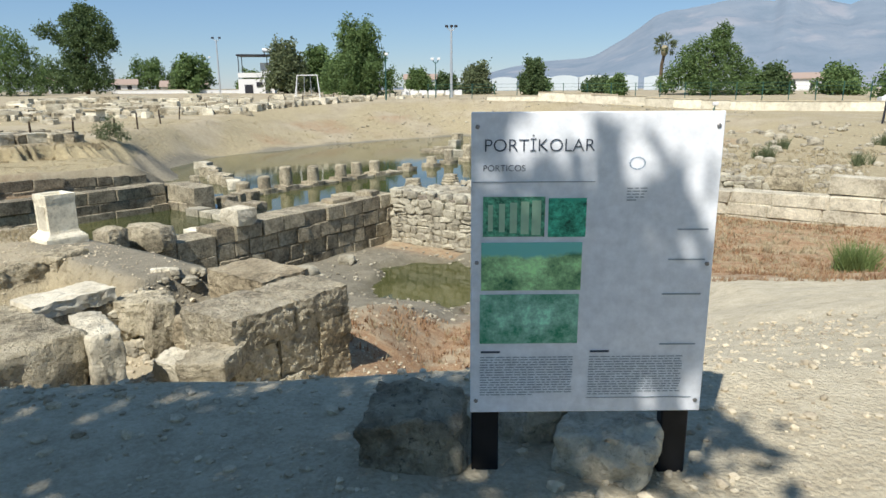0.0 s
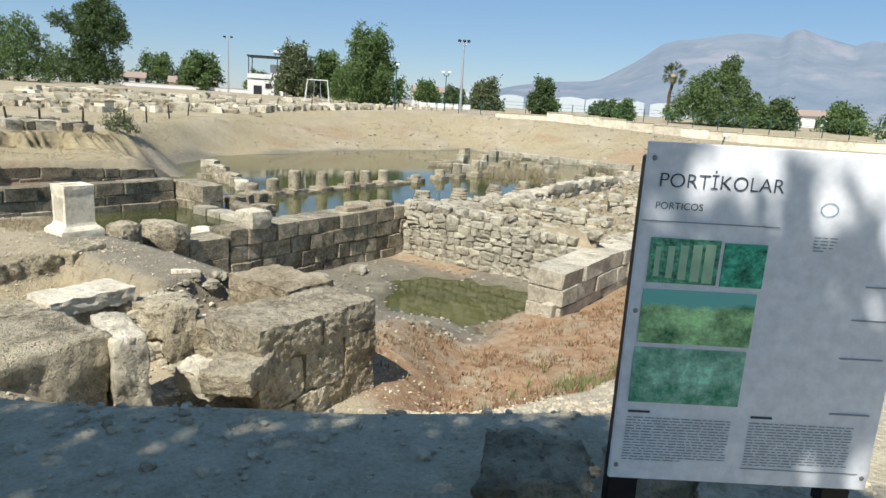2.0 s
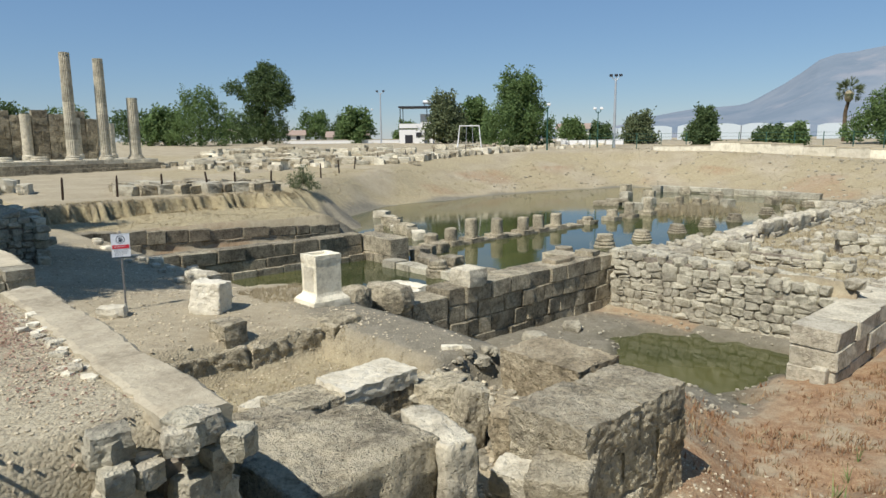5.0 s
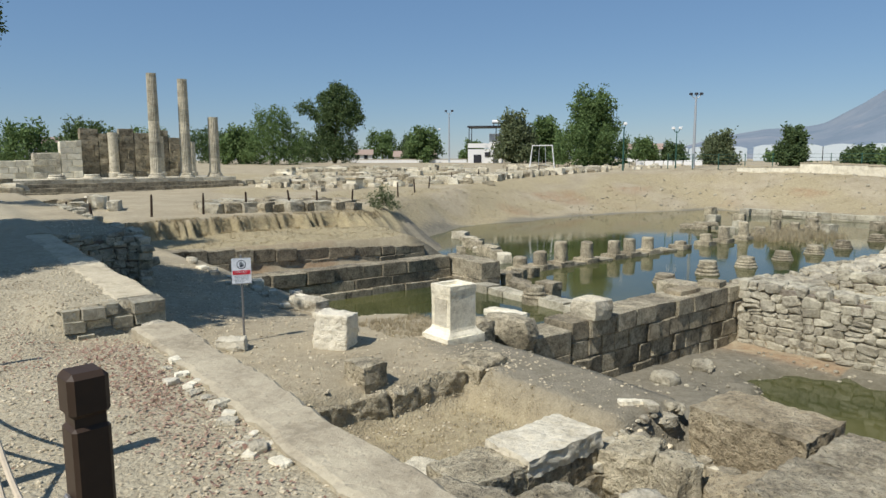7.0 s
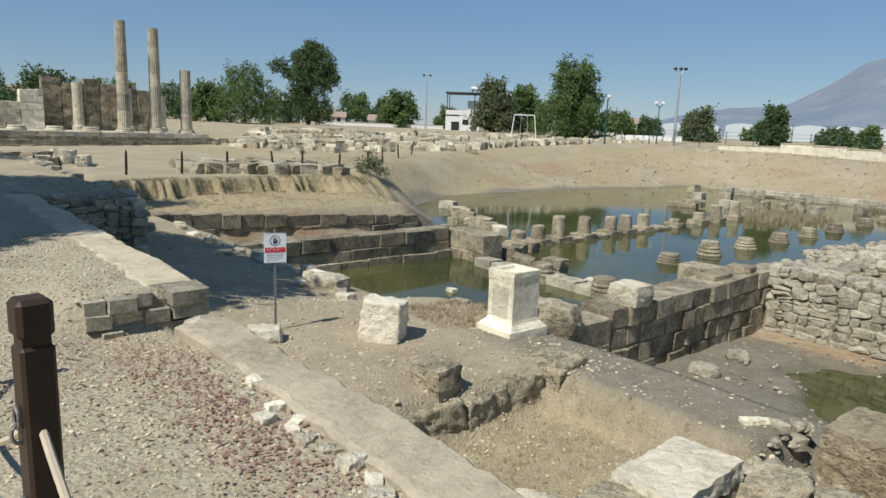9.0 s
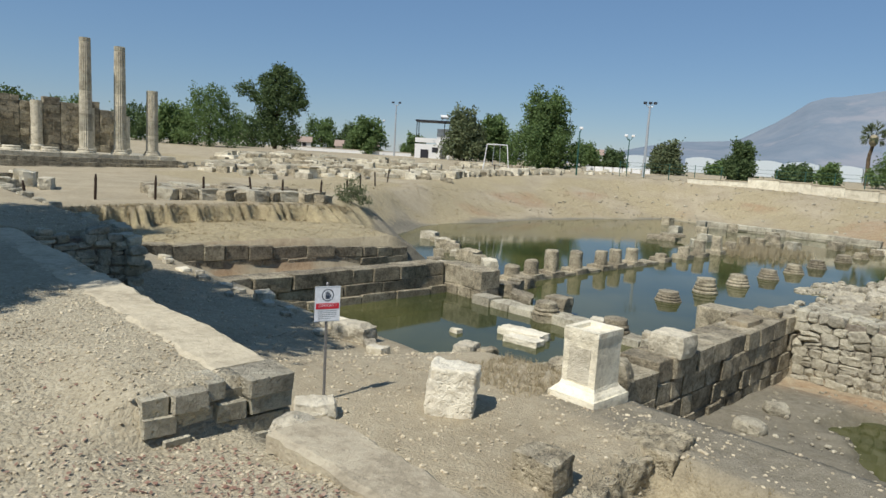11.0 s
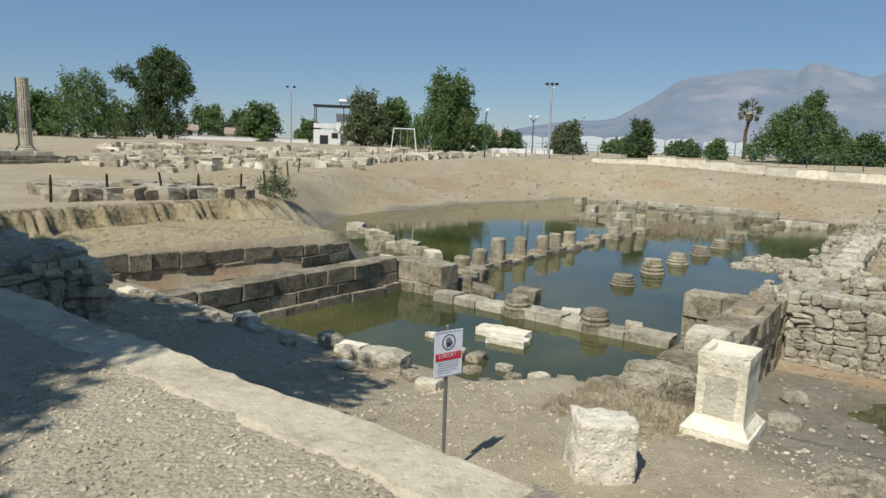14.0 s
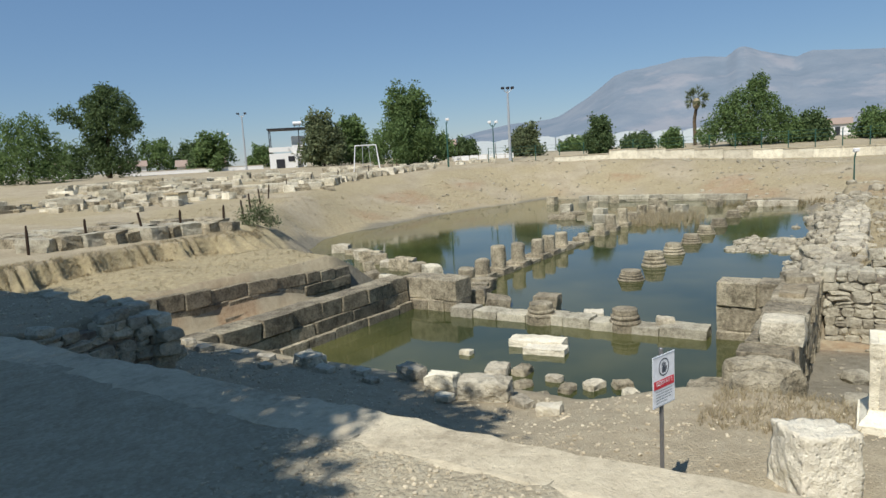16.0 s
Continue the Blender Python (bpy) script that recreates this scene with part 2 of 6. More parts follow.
XX, YY = co[:, 0].reshape(nv, nu), co[:, 1].reshape(nv, nu)
red = sst(0.1, 0.7, box(UU, VV, -8.0, 9.0, 6.6, 26, 1.4) * (1 - sst(-2.6, -2.35, ZZ)) + 0.25 * fbm(UU, VV, 0.8, 31) - 0.1)
red = np.maximum(red, box(UU, VV, -30.4, -26.9, 9.0, 14.5, 0.5) * sst(-0.3, 0.3, fbm(UU, VV, 0.9, 32) + 0.25))
red = np.maximum(red, 0.8 * np.exp(-((VV - 16.3) / 0.5) ** 2) * (UU > -14.2) * (UU < -11.3) * (ZZ < -3))
pond_d = poly_out(UU, VV, POND)
red = np.maximum(red, 0.6 * sst(0.1, 0.7, fbm(UU, VV, 0.25, 33)) * (pond_d > 1) * (pond_d < 7) * (VV > 34))
put_attr("red", red)
mud = np.maximum(box(UU, VV, -14.4, -7.4, 7.0, 16.9, 0.3) * (ZZ < -2.9), 1 - sst(0.1, 0.9, pond_d + 0.6 * fbm(UU, VV, 0.8, 34)))
mud = np.maximum(mud, box(UU, VV, -13.2, -8.6, 5.15, 7.6, 0.3) * 0.85)
put_attr("mud", np.where(red > 0.5, 0, mud))
grass = np.maximum(0.75 * box(UU, VV, -11.5, -9.4, 1.6, 5.1, 0.3), (1 - sst(-31, -30.4, UU)) * box(UU, VV, -60, -30, 5.0, 21, 0.6) * (ZZ < -1.3))
grass = np.maximum(grass, 0.7 * box(UU, VV, -15.5, 60, 17.0, 60, 1.0))
grass = np.maximum(grass, 0.8 * (pond_d > 0.3) * (VV > 19) * (ZZ < -0.2) * sst(-0.5, 0.5, fbm(UU, VV, 0.5, 36) + 0.2))
put_attr("grass", grass)
wet = np.exp(-(((UU + 10.1) / 2.5) ** 2 + ((VV - 14.1) / 2.55) ** 2)) + 0.17 * fbm(UU, VV, 1.6, 41)
put_attr("wet", sst(0.25, 0.6, wet) * (ZZ < -3.2) * (UU > -14.2) * (UU < -7.5))
pale = sst(-7.3, -6.4, UU) * sst(-2.75, -2.3, ZZ) * (1 - sst(20, 25, VV)) * sst(1.5, 4.0, YY)
put_attr("pale", pale)
gravel = (1 - sst(1.0, 2.6, VV)) * 0.8
put_attr("gravel", gravel)
leaf = 0.5 * np.exp(-((UU + 11.4) / 1.3) ** 2 - ((VV - 0.1) / 0.5) ** 2) + 0.8 * np.exp(-((UU + 10.2) / 1.4) ** 2 - ((VV - 0.55) / 0.22) ** 2)
put_attr("litter", leaf)


def ground_mat():
    m, nt, b = mat("ground", 0.95)
    p = wpos(nt)

    def at(n):
        a = nt.nodes.new("ShaderNodeAttribute")
        a.attribute_name = n
        return a.outputs["Fac"]
    big = noise_tex(nt, p, 0.5, 5, 0.6)
    med = noise_tex(nt, p, 5.0, 6, 0.65)
    fine = noise_tex(nt, p, 38.0, 5, 0.7)
    blend = calc(nt, 'ADD', calc(nt, 'MULTIPLY', med, 0.5), calc(nt, 'MULTIPLY', fine, 0.5))
    dirt = ramp(nt, blend, [(0.36, (0.25, 0.205, 0.14)), (0.5, (0.42, 0.355, 0.255)), (0.64, (0.57, 0.50, 0.38))])
    dirt = mixc(nt, 0.5, dirt, ramp(nt, big, [(0.35, (0.30, 0.25, 0.175)), (0.65, (0.47, 0.405, 0.30))]))
    vor = nd(nt, "ShaderNodeTexVoronoi", Scale=34.0)
    nt.links.new(p, vor.inputs["Vector"])
    peb = ramp(nt, vor.outputs["Color"], [(0.2, (0.32, 0.275, 0.205)), (0.55, (0.45, 0.395, 0.305)), (0.95, (0.64, 0.58, 0.47))])
    grav = mixc(nt, 0.62, peb, ramp(nt, blend, [(0.36, (0.34, 0.29, 0.21)), (0.5, (0.46, 0.405, 0.30)), (0.64, (0.56, 0.50, 0.385))]))
    col = mixc(nt, at("gravel"), dirt, grav)
    chips = ramp(nt, blend, [(0.34, (0.40, 0.34, 0.25)), (0.5, (0.58, 0.51, 0.39)), (0.66, (0.72, 0.65, 0.52))])
    col = mixc(nt, calc(nt, 'MULTIPLY', at("pale"), 0.85), col, chips)
    straw = ramp(nt, blend, [(0.36, (0.20, 0.16, 0.09)), (0.5, (0.38, 0.315, 0.19)), (0.64, (0.53, 0.455, 0.31))])
    gfac = calc(nt, 'MULTIPLY', at("grass"), ramp(nt, med, [(0.3, (0.4,) * 3), (0.6, (1, 1, 1))]))
    col = mixc(nt, gfac, col, straw)
    mudc = ramp(nt, blend, [(0.3, (0.13, 0.115, 0.085)), (0.5, (0.235, 0.21, 0.165)), (0.7, (0.33, 0.30, 0.245))])
    col = mixc(nt, at("mud"), col, mudc)
    col = mixc(nt, calc(nt, 'MULTIPLY', at("wet"), 0.6), col, ramp(nt, blend, [(0.35, (0.075, 0.066, 0.038)), (0.65, (0.15, 0.135, 0.085))]))
    redc = ramp(nt, blend, [(0.33, (0.20, 0.11, 0.065)), (0.5, (0.35, 0.22, 0.13)), (0.66, (0.50, 0.39, 0.25))])
    rfac = calc(nt, 'MULTIPLY', at("red"), ramp(nt, noise_tex(nt, p, 1.3, 5, 0.65), [(0.36, (0.25,) * 3), (0.54, (1, 1, 1))]))
    col = mixc(nt, rfac, col, redc)
    lit = ramp(nt, fine, [(0.35, (0.24, 0.15, 0.10)), (0.5, (0.38, 0.27, 0.19)), (0.65, (0.52, 0.41, 0.31))])
    lfac = calc(nt, 'MULTIPLY', at("litter"), ramp(nt, med, [(0.47, (0, 0, 0)), (0.65, (0.4,) * 3)]))
    col = mixc(nt, lfac, col, lit)
    col = mixc(nt, 1.0, col, (0.875, 0.875, 0.815), 'MULTIPLY')
    nt.links.new(col, b.inputs["Base Color"])
    h = calc(nt, 'ADD', calc(nt, 'ADD', calc(nt, 'MULTIPLY', fine, 0.7), med), calc(nt, 'MULTIPLY', vor.outputs["Distance"], -0.5))
    bump(nt, b, h, 0.65, 0.045)
    return m


gm.materials.append(ground_mat())
tagged(new("ground", gm), "dry sandy ground with gravel, straw and red herbs", "ground", kind="structure")


def water_mat():
    m, nt, b = mat("pond_water", 0.06)
    p = wpos(nt)
    col = ramp(nt, noise_tex(nt, p, 0.22, 4, 0.6), [(0.35, (0.036, 0.045, 0.016)), (0.65, (0.085, 0.085, 0.03))])
    nt.links.new(col, b.inputs["Base Color"])
    b.inputs["IOR"].default_value = 1.33
    b.inputs["Specular IOR Level"].default_value = 0.5
    bump(nt, b, noise_tex(nt, p, 3.0, 3, 0.5), 0.05, 0.02)
    return m


wm = bpy.data.meshes.new("water")
wm.from_pydata([W(u, v, WATER) for u, v in ((-60, 6.5), (-7.0, 6.5), (-7.0, 70), (-60, 70))], [], [(0, 1, 2, 3)])
wm.materials.append(water_mat())
tagged(new("water", wm), "still murky green pond water between ruin walls", "water", kind="structure")


# ---- mesh helpers ----
def mesh_of(bm, name, material):
    me = bpy.data.meshes.new(name)
    bm.to_mesh(me)
    bm.free()
    if material:
        me.materials.append(material)
    return me


def part(name, bm, material, parent, label=""):
    ob = new(name, mesh_of(bm, name, material))
    ob.parent = parent
    return tagged(ob, label)


def thing(name, m, label, category, group="", kind=""):
    ob = new(name)
    ob.matrix_world = m
    return tagged(ob, label, category, group, kind)


def box_bm(sx, sy, sz, at=(0, 0, 0), bev=0.0):
    """A box with its base centre at the given place."""
    bm = bmesh.new()
    bmesh.ops.create_cube(bm, size=1)
    for v in bm.verts:
        v.co = Vector((v.co.x * sx + at[0], v.co.y * sy + at[1], (v.co.z + 0.5) * sz + at[2]))
    if bev:
        bmesh.ops.bevel(bm, geom=bm.edges[:], offset=bev, segments=1, affect='EDGES')
    return bm


def lathe_bm(profile, n=20, at=(0, 0, 0)):
    """A turned solid from (radius, height) pairs."""
    bm = bmesh.new()
    rings = [[bm.verts.new((at[0] + r * math.cos(i * math.tau / n), at[1] + r * math.sin(i * math.tau / n), at[2] + z)) for i in range(n)] for r, z in profile]
    for a, b in zip(rings, rings[1:]):
        for i in range(n):
            bm.faces.new((a[i], a[(i + 1) % n], b[(i + 1) % n], b[i]))
    bm.faces.new(rings[0][::-1])
    bm.faces.new(rings[-1])
    return bm


def tube_bm(points, r, n=6):
    """A round bar along points."""
    bm = bmesh.new()
    rings = []
    pts = [Vector(p) for p in points]
    for i, p in enumerate(pts):
        d = (pts[min(i + 1, len(pts) - 1)] - pts[max(i - 1, 0)]).normalized()
        a = d.orthogonal().normalized()
        b = d.cross(a)
        rings.append([bm.verts.new(p + r * (a * math.cos(k * math.tau / n) + b * math.sin(k * math.tau / n))) for k in range(n)])
    for a, b in zip(rings, rings[1:]):
        best = min(range(n), key=lambda s: sum((a[k].co - b[(k + s) % n].co).length for k in range(n)))
        for k in range(n):
            bm.faces.new((a[k], a[(k + 1) % n], b[(k + 1 + best) % n], b[(k + best) % n]))
    bm.faces.new(rings[0][::-1])
    bm.faces.new(rings[-1])
    return bm


def rock_bm(sx, sy, sz, seed, amp=0.12, cuts=9, round_=0.25, freq=1.6):
    """A weathered block: a box drawn towards a ball, roughened at two scales; base at z 0."""
    bm = bmesh.new()
    bmesh.ops.create_cube(bm, size=2)
    bmesh.ops.subdivide_edges(bm, edges=bm.edges[:], cuts=cuts, use_grid_fill=True)
    off = Vector((seed * 3.7, seed * 1.3, seed * 7.1))
    m = min(sx, sy, sz)
    for v in bm.verts:
        c = v.co.copy()
        ball = c.normalized() * 1.25
        c = c.lerp(ball, round_)
        q = Vector((c.x * sx, c.y * sy, c.z * sz)) / 2
        k = freq / max(m, 0.25)
        n1 = noise.noise_vector(q * k * 0.7 + off)
        n2 = noise.noise_vector(q * k * 1.9 + off)
        n3 = noise.noise_vector(q * k * 4.7 + off)
        n4 = noise.noise_vector(q * 13.0 + off) * (0.022 if cuts > 12 else 0.0)
        v.co = q + (n1 * amp + n2 * amp * 0.55 + n3 * amp * 0.33) * m + n4 + Vector((0, 0, sz / 2))
    return bm


def unit_blocks(n, bev, jit, seed):
    """A few unit blocks with chipped edges, to be scaled and shared."""
    out = []
    rs = random.Random(seed)
    for i in range(n):
        bm = bmesh.new()
        bmesh.ops.create_cube(bm, size=1)
        for v in bm.verts:
            v.co += Vector([rs.uniform(-jit, jit) for _ in range(3)])
        bmesh.ops.bevel(bm, geom=bm.edges[:], offset=bev, segments=1, affect='EDGES')
        for v in bm.verts:
            v.co += Vector([rs.uniform(-jit, jit) * 0.45 for _ in range(3)])
        out.append(bm)
    return out


def unit_stones(n, seed):
    """Unit field stones: rounded, uneven lumps of about 40 triangles."""
    out = []
    rs = random.Random(seed)
    for i in range(n):
        bm = bmesh.new()
        bmesh.ops.create_icosphere(bm, subdivisions=2, radius=0.5)
        for v in bm.verts:
            c = v.co
            c = Vector([math.copysign(abs(k * 2) ** 0.42, k) / 2 for k in c])
            c += noise.noise_vector(c * 1.9 + Vector((i * 5.3, seed, 0))) * 0.15
            v.co = c + Vector([rs.uniform(-0.03, 0.03) for _ in range(3)])
        out.append(bm)
    return out


def shared(bms, name, material):
    return [mesh_of(bm.copy(), name, material) for bm in bms]


BLOCKS_BM = unit_blocks(14, 0.034, 0.026, 4)
STONES_BM = unit_stones(10, 5)
MESHES = {}


def pool(kind, material):
    key = (kind, material.name)
    if key not in MESHES:
        MESHES[key] = shared(BLOCKS_BM if kind == "block" else STONES_BM, kind, material)
    return MESHES[key]


def piece(name, me, m, parent):
    ob = new(name, me)
    ob.parent = parent
    ob.matrix_local = m
    return ob


def ashlar(name, u0, v0, u1, v1, thick, z0, top, course, blen, material, label, side=1, rs=None, core=None, gap=0.022):
    """A wall of squared blocks along a line, its face on the line and its body to one side of it. top: heights at both ends."""
    rs = rs or random.Random(hash((u0, v0)) & 0xffff)
    L = math.hypot(u1 - u0, v1 - v0)
    ang = math.degrees(math.atan2(v1 - v0, u1 - u0))
    w = thing(name, UVM(u0, v0, 0, ang), label, "wall", kind="structure")
    zt = min(top)
    part("core", box_bm(L - 0.08, thick - 0.12, zt - z0 - 0.06, (L / 2, side * thick / 2, z0)), core or material, w)
    me = pool("block", material)
    z, row = z0, 0
    n = max(1, round((sum(top) / 2 - z0) / course))
    for row in range(n):
        x = rs.uniform(-0.5, 0) * blen if row % 2 else 0.0
        while x < L - 0.12:
            ln = blen * rs.uniform(0.6, 1.45)
            a, b = max(x, 0), min(x + ln, L)
            if L - b < 0.3:
                b = L
            t = (a + b) / 2 / L
            h = (top[0] + (top[1] - top[0]) * t - z0) / n
            if b - a > 0.12:
                d = thick + rs.uniform(-0.05, 0.04)
                piece("block", rs.choice(me), Matrix.Translation(((a + b) / 2, side * thick / 2 - rs.uniform(-0.04, 0.04), z0 + h * (row + 0.5) + rs.uniform(-0.012, 0.012))) @ Euler((rs.uniform(-0.03, 0.03), rs.uniform(-0.02, 0.02), rs.uniform(-0.03, 0.03))).to_matrix().to_4x4()
                      @ Matrix.Diagonal((b - a - gap, d, h - gap, 1)), w)
            x = b
            if b >= L:
                break
    return w


def rubble(name, u0, v0, u1, v1, thick, z0, top, size, material, label, side=1, seed=1, tops=True):
    """A wall of undressed stones laid in rough courses, its face on the line."""
    rs = random.Random(seed)
    L = math.hypot(u1 - u0, v1 - v0)
    ang = math.degrees(math.atan2(v1 - v0, u1 - u0))
    w = thing(name, UVM(u0, v0, 0, ang), label, "wall", kind="structure")
    bm = bmesh.new()
    pr = [bm.verts.new((x, side * y, z)) for x, y, z in ((0.04, 0.06, z0), (L - 0.04, 0.06, z0), (L - 0.04, thick, z0), (0.04, thick, z0), (0.04, 0.06, top[0] - 0.07), (L - 0.04, 0.06, top[1] - 0.07), (L - 0.04, thick, top[1] - 0.07), (0.04, thick, top[0] - 0.07))]
    for f in ((0, 1, 5, 4), (1, 2, 6, 5), (2, 3, 7, 6), (3, 0, 4, 7), (4, 5, 6, 7)):
        bm.faces.new([pr[i] for i in f])
    bmesh.ops.recalc_face_normals(bm, faces=bm.faces[:])
    part("core", bm, RUBBLE_CORE, w)
    me = pool("stone", material)
    z = z0 + size * 0.2
    while z < max(top):
        h = size * rs.uniform(0.5, 0.85)
        x = rs.uniform(-0.1, 0.1)
        while x < L:
            ln = size * rs.uniform(0.7, 1.75)
            t = min(max((x + ln / 2) / L, 0), 1)
            if z + h * 0.5 < top[0] + (top[1] - top[0]) * t + rs.uniform(-0.08, 0.1):
                if rs.random() < 0.13:
                    for dz in (0.0, 0.5):
                        piece("stone", rs.choice(me), Matrix.Translation((x + ln / 2, side * (0.12 + rs.uniform(-0.04, 0.03)), z + h * (0.25 + dz))) @ Euler((0, rs.uniform(-0.12, 0.12), 0)).to_matrix().to_4x4() @ Matrix.Diagonal((ln * 0.98, 0.3, h * 0.54, 1)), w)
                    x += ln
                    continue
                k = rs.choice((1.0, 1.0, 1.25))
                piece("stone", rs.choice(me), Matrix.Translation((x + ln / 2, side * (0.12 + rs.uniform(-0.03, 0.03)), z + h / 2 + rs.uniform(-0.03, 0.03)))
                      @ Euler((rs.uniform(-0.1, 0.1), rs.uniform(-0.16, 0.16), rs.uniform(-0.1, 0.1))).to_matrix().to_4x4() @ Matrix.Diagonal((ln * 1.02, 0.3, h * 1.08 * k, 1)), w)
            x += ln
        z += h
    if tops:
        x = 0.1
        while x < L:
            y = rs.uniform(0.25, 0.4)
            while y < thick - 0.05:
                s = size * rs.uniform(0.7, 1.2)
                t = x / L
                piece("stone", rs.choice(me), Matrix.Translation((x, side * y, top[0] + (top[1] - top[0]) * t - s * 0.2)) @ Matrix.Rotation(rs.uniform(0, 3), 4, 'Z') @ Matrix.Diagonal((s, s * 0.8, s * 0.7, 1)), w)
                y += s * 0.8
            x += size * rs.uniform(0.7, 1.0)
    return w


RUBBLE_CORE, _nt, _b = mat("earth_mortar", 0.95)
_c = ramp(_nt, noise_tex(_nt, wpos(_nt), 9.0, 5, 0.65), [(0.35, (0.12, 0.10, 0.075)), (0.65, (0.30, 0.26, 0.20))])
_nt.links.new(_c, _b.inputs["Base Color"])
CONCRETE = stone_mat("weathered_concrete", (0.57, 0.52, 0.42), (0.48, 0.43, 0.345), (0.34, 0.30, 0.235), 0.16, 0.3)

# ---- ruin walls ----
ashlar("wall_pool_east", -14.15, 17.0, -14.15, 10.1, 0.85, -3.65, (-1.9, -1.93), 0.43, 0.62, STONE, "grey ashlar wall of worn limestone blocks beside the pit", -1, random.Random(11))
ashlar("wall_pool_east_low", -14.17, 10.08, -14.17, 7.7, 0.8, -3.65, (-2.05, -2.15), 0.5, 0.9, STONE, "lower end of the grey ashlar wall by the altar", -1, random.Random(12))
ashlar("wall_cross", -16.55, 16.45, -15.02, 16.45, 0.8, -4.0, (-2.08, -2.05), 0.6, 0.85, STONE, "three courses of grey limestone blocks rising from the water", 1, random.Random(13))
ashlar("wall_pool_west", -26.5, 6.6, -26.5, 16.55, 0.75, -3.95, (-2.42, -2.45), 0.5, 1.15, STONE_DARK, "dark ashlar wall beside the pond", 1, random.Random(14))
ashlar("wall_pool_west_plinth", -26.36, 8.5, -26.36, 16.55, 0.13, -3.95, (-3.32, -3.32), 0.6, 1.4, STONE, "low plinth course along the dark wall", 1, random.Random(15))
ashlar("wall_outer_west", -30.3, 6.3, -30.3, 18.0, 0.7, -3.6, (-1.8, -2.5), 0.42, 1.0, STONE_DARK, "dark outer ashlar wall with earth behind it", 1, random.Random(16))
ashlar("pier", -26.95, 16.6, -24.62, 16.6, 1.0, -3.95, (-2.5, -2.53), 0.72, 1.1, STONE, "pier of large grey limestone blocks at the pond", 1, random.Random(17))
ashlar("wall_step_plinth", -7.14, 13.55, -7.14, 25.4, 0.3, -3.5, (-2.95, -2.95), 0.5, 1.4, PALE, "projecting foot course of the stepped wall", 1, random.Random(30))
ashlar("wall_step", -7.02, 13.75, -7.02, 25.4, 0.9, -3.5, (-2.2, -2.2), 0.42, 1.2, PALE, "long stepped wall of pale limestone blocks above red herbs", 1, random.Random(18))
ashlar("wall_step_return", -7.0, 25.6, 16, 25.6, 0.8, -3.5, (-2.2, -1.9), 0.45, 1.5, PALE, "low return wall of long limestone blocks", 1, random.Random(19))
ashlar("wall_step_return_upper", -2.6, 25.95, 12, 25.95, 0.7, -2.1, (-1.5, -1.4), 0.6, 1.5, PALE, "upper course of pale limestone blocks on the return wall", 1, random.Random(20))
rubble("wall_rubble", -14.1, 16.75, -8.2, 16.75, 1.1, -3.55, (-1.75, -2.0), 0.30, RUBBLE, "rough wall of grey field stones closing the pit", 1, 21)
rubble("wall_ruin_low", -13.2, 20.6, -9.0, 20.6, 0.7, -2.6, (-1.85, -2.0), 0.36, RUBBLE, "low tumbled wall of field stones in the ruin field", 1, 27)
rubble("wall_ruin_low", -10.2, 24.2, -4.6, 27.6, 0.7, -2.6, (-1.75, -1.95), 0.38, RUBBLE, "low tumbled wall of field stones among dry grass", 1, 28)
rubble("wall_ruin_low", -13.3, 23.0, -13.3, 33.0, 0.9, -2.6, (-2.05, -1.85), 0.5, PALE, "broken row of large pale stones beside the pond", 1, 29)
rubble("wall_terrace", -20.5, 1.38, -12.5, 1.38, 0.35, -1.4, (-0.2, -0.2), 0.24, RUBBLE, "rubble retaining wall under the gravel terrace", -1, 22, False)
ashlar("wall_terrace_end", -12.4, 0.44, -12.4, 1.43, 0.3, -0.5, (0.02, 0.05), 0.14, 0.17, RUBBLE, "rough pale stone end of the terrace wall", 1, random.Random(23), gap=0.012)
rubble("wall_terrace_return", -20.5, 1.45, -20.5, 3.2, 0.35, -1.4, (-0.08, -0.12), 0.21, RUBBLE, "shaded rubble return of the terrace wall", 1, 24, False)
rubble("wall_terrace_far", -34, 3.3, -20.5, 3.3, 0.35, -1.4, (-0.12, -0.12), 0.24, RUBBLE, "shaded far stretch of the terrace wall", -1, 25, False)
rubble("wall_path_edge", -12.4, 1.36, -7.0, 1.36, 0.4, -1.5, (-0.36, -0.36), 0.28, RUBBLE, "rubble under the concrete path edge", -1, 26, False)


def coping(u0, u1, v0, v1, z, label, seed):
    """A cast strip along u with a wavering, crumbled edge."""
    rs = random.Random(seed)
    bm = bmesh.new()
    n = int(abs(u1 - u0) / 0.1)
    rows = []
    for i in range(n + 1):
        u = u0 + (u1 - u0) * i / n
        a, b, d = v0 + rs.uniform(-0.02, 0.02), v1 + 0.02 * math.sin(u * 3.1) + rs.uniform(-0.018, 0.012), rs.uniform(-0.008, 0.008)
        rows.append([bm.verts.new(W(u, y, zz)) for y, zz in ((a, z - 0.12), (a, z - 0.015 + d), (a + 0.05, z + d), (b - 0.04, z + d), (b, z - 0.03 + d), (b - 0.02, z - 0.14))])
    for p, q in zip(rows, rows[1:]):
        for k in range(5):
            bm.faces.new((p[k], q[k], q[k + 1], p[k + 1]))
    bm.faces.new(rows[0])
    bm.faces.new(rows[-1][::-1])
    bmesh.ops.recalc_face_normals(bm, faces=bm.faces[:])
    ob = new("trim", mesh_of(bm, "trim", CONCRETE))
    return tagged(ob, label, "kerb", kind="structure")


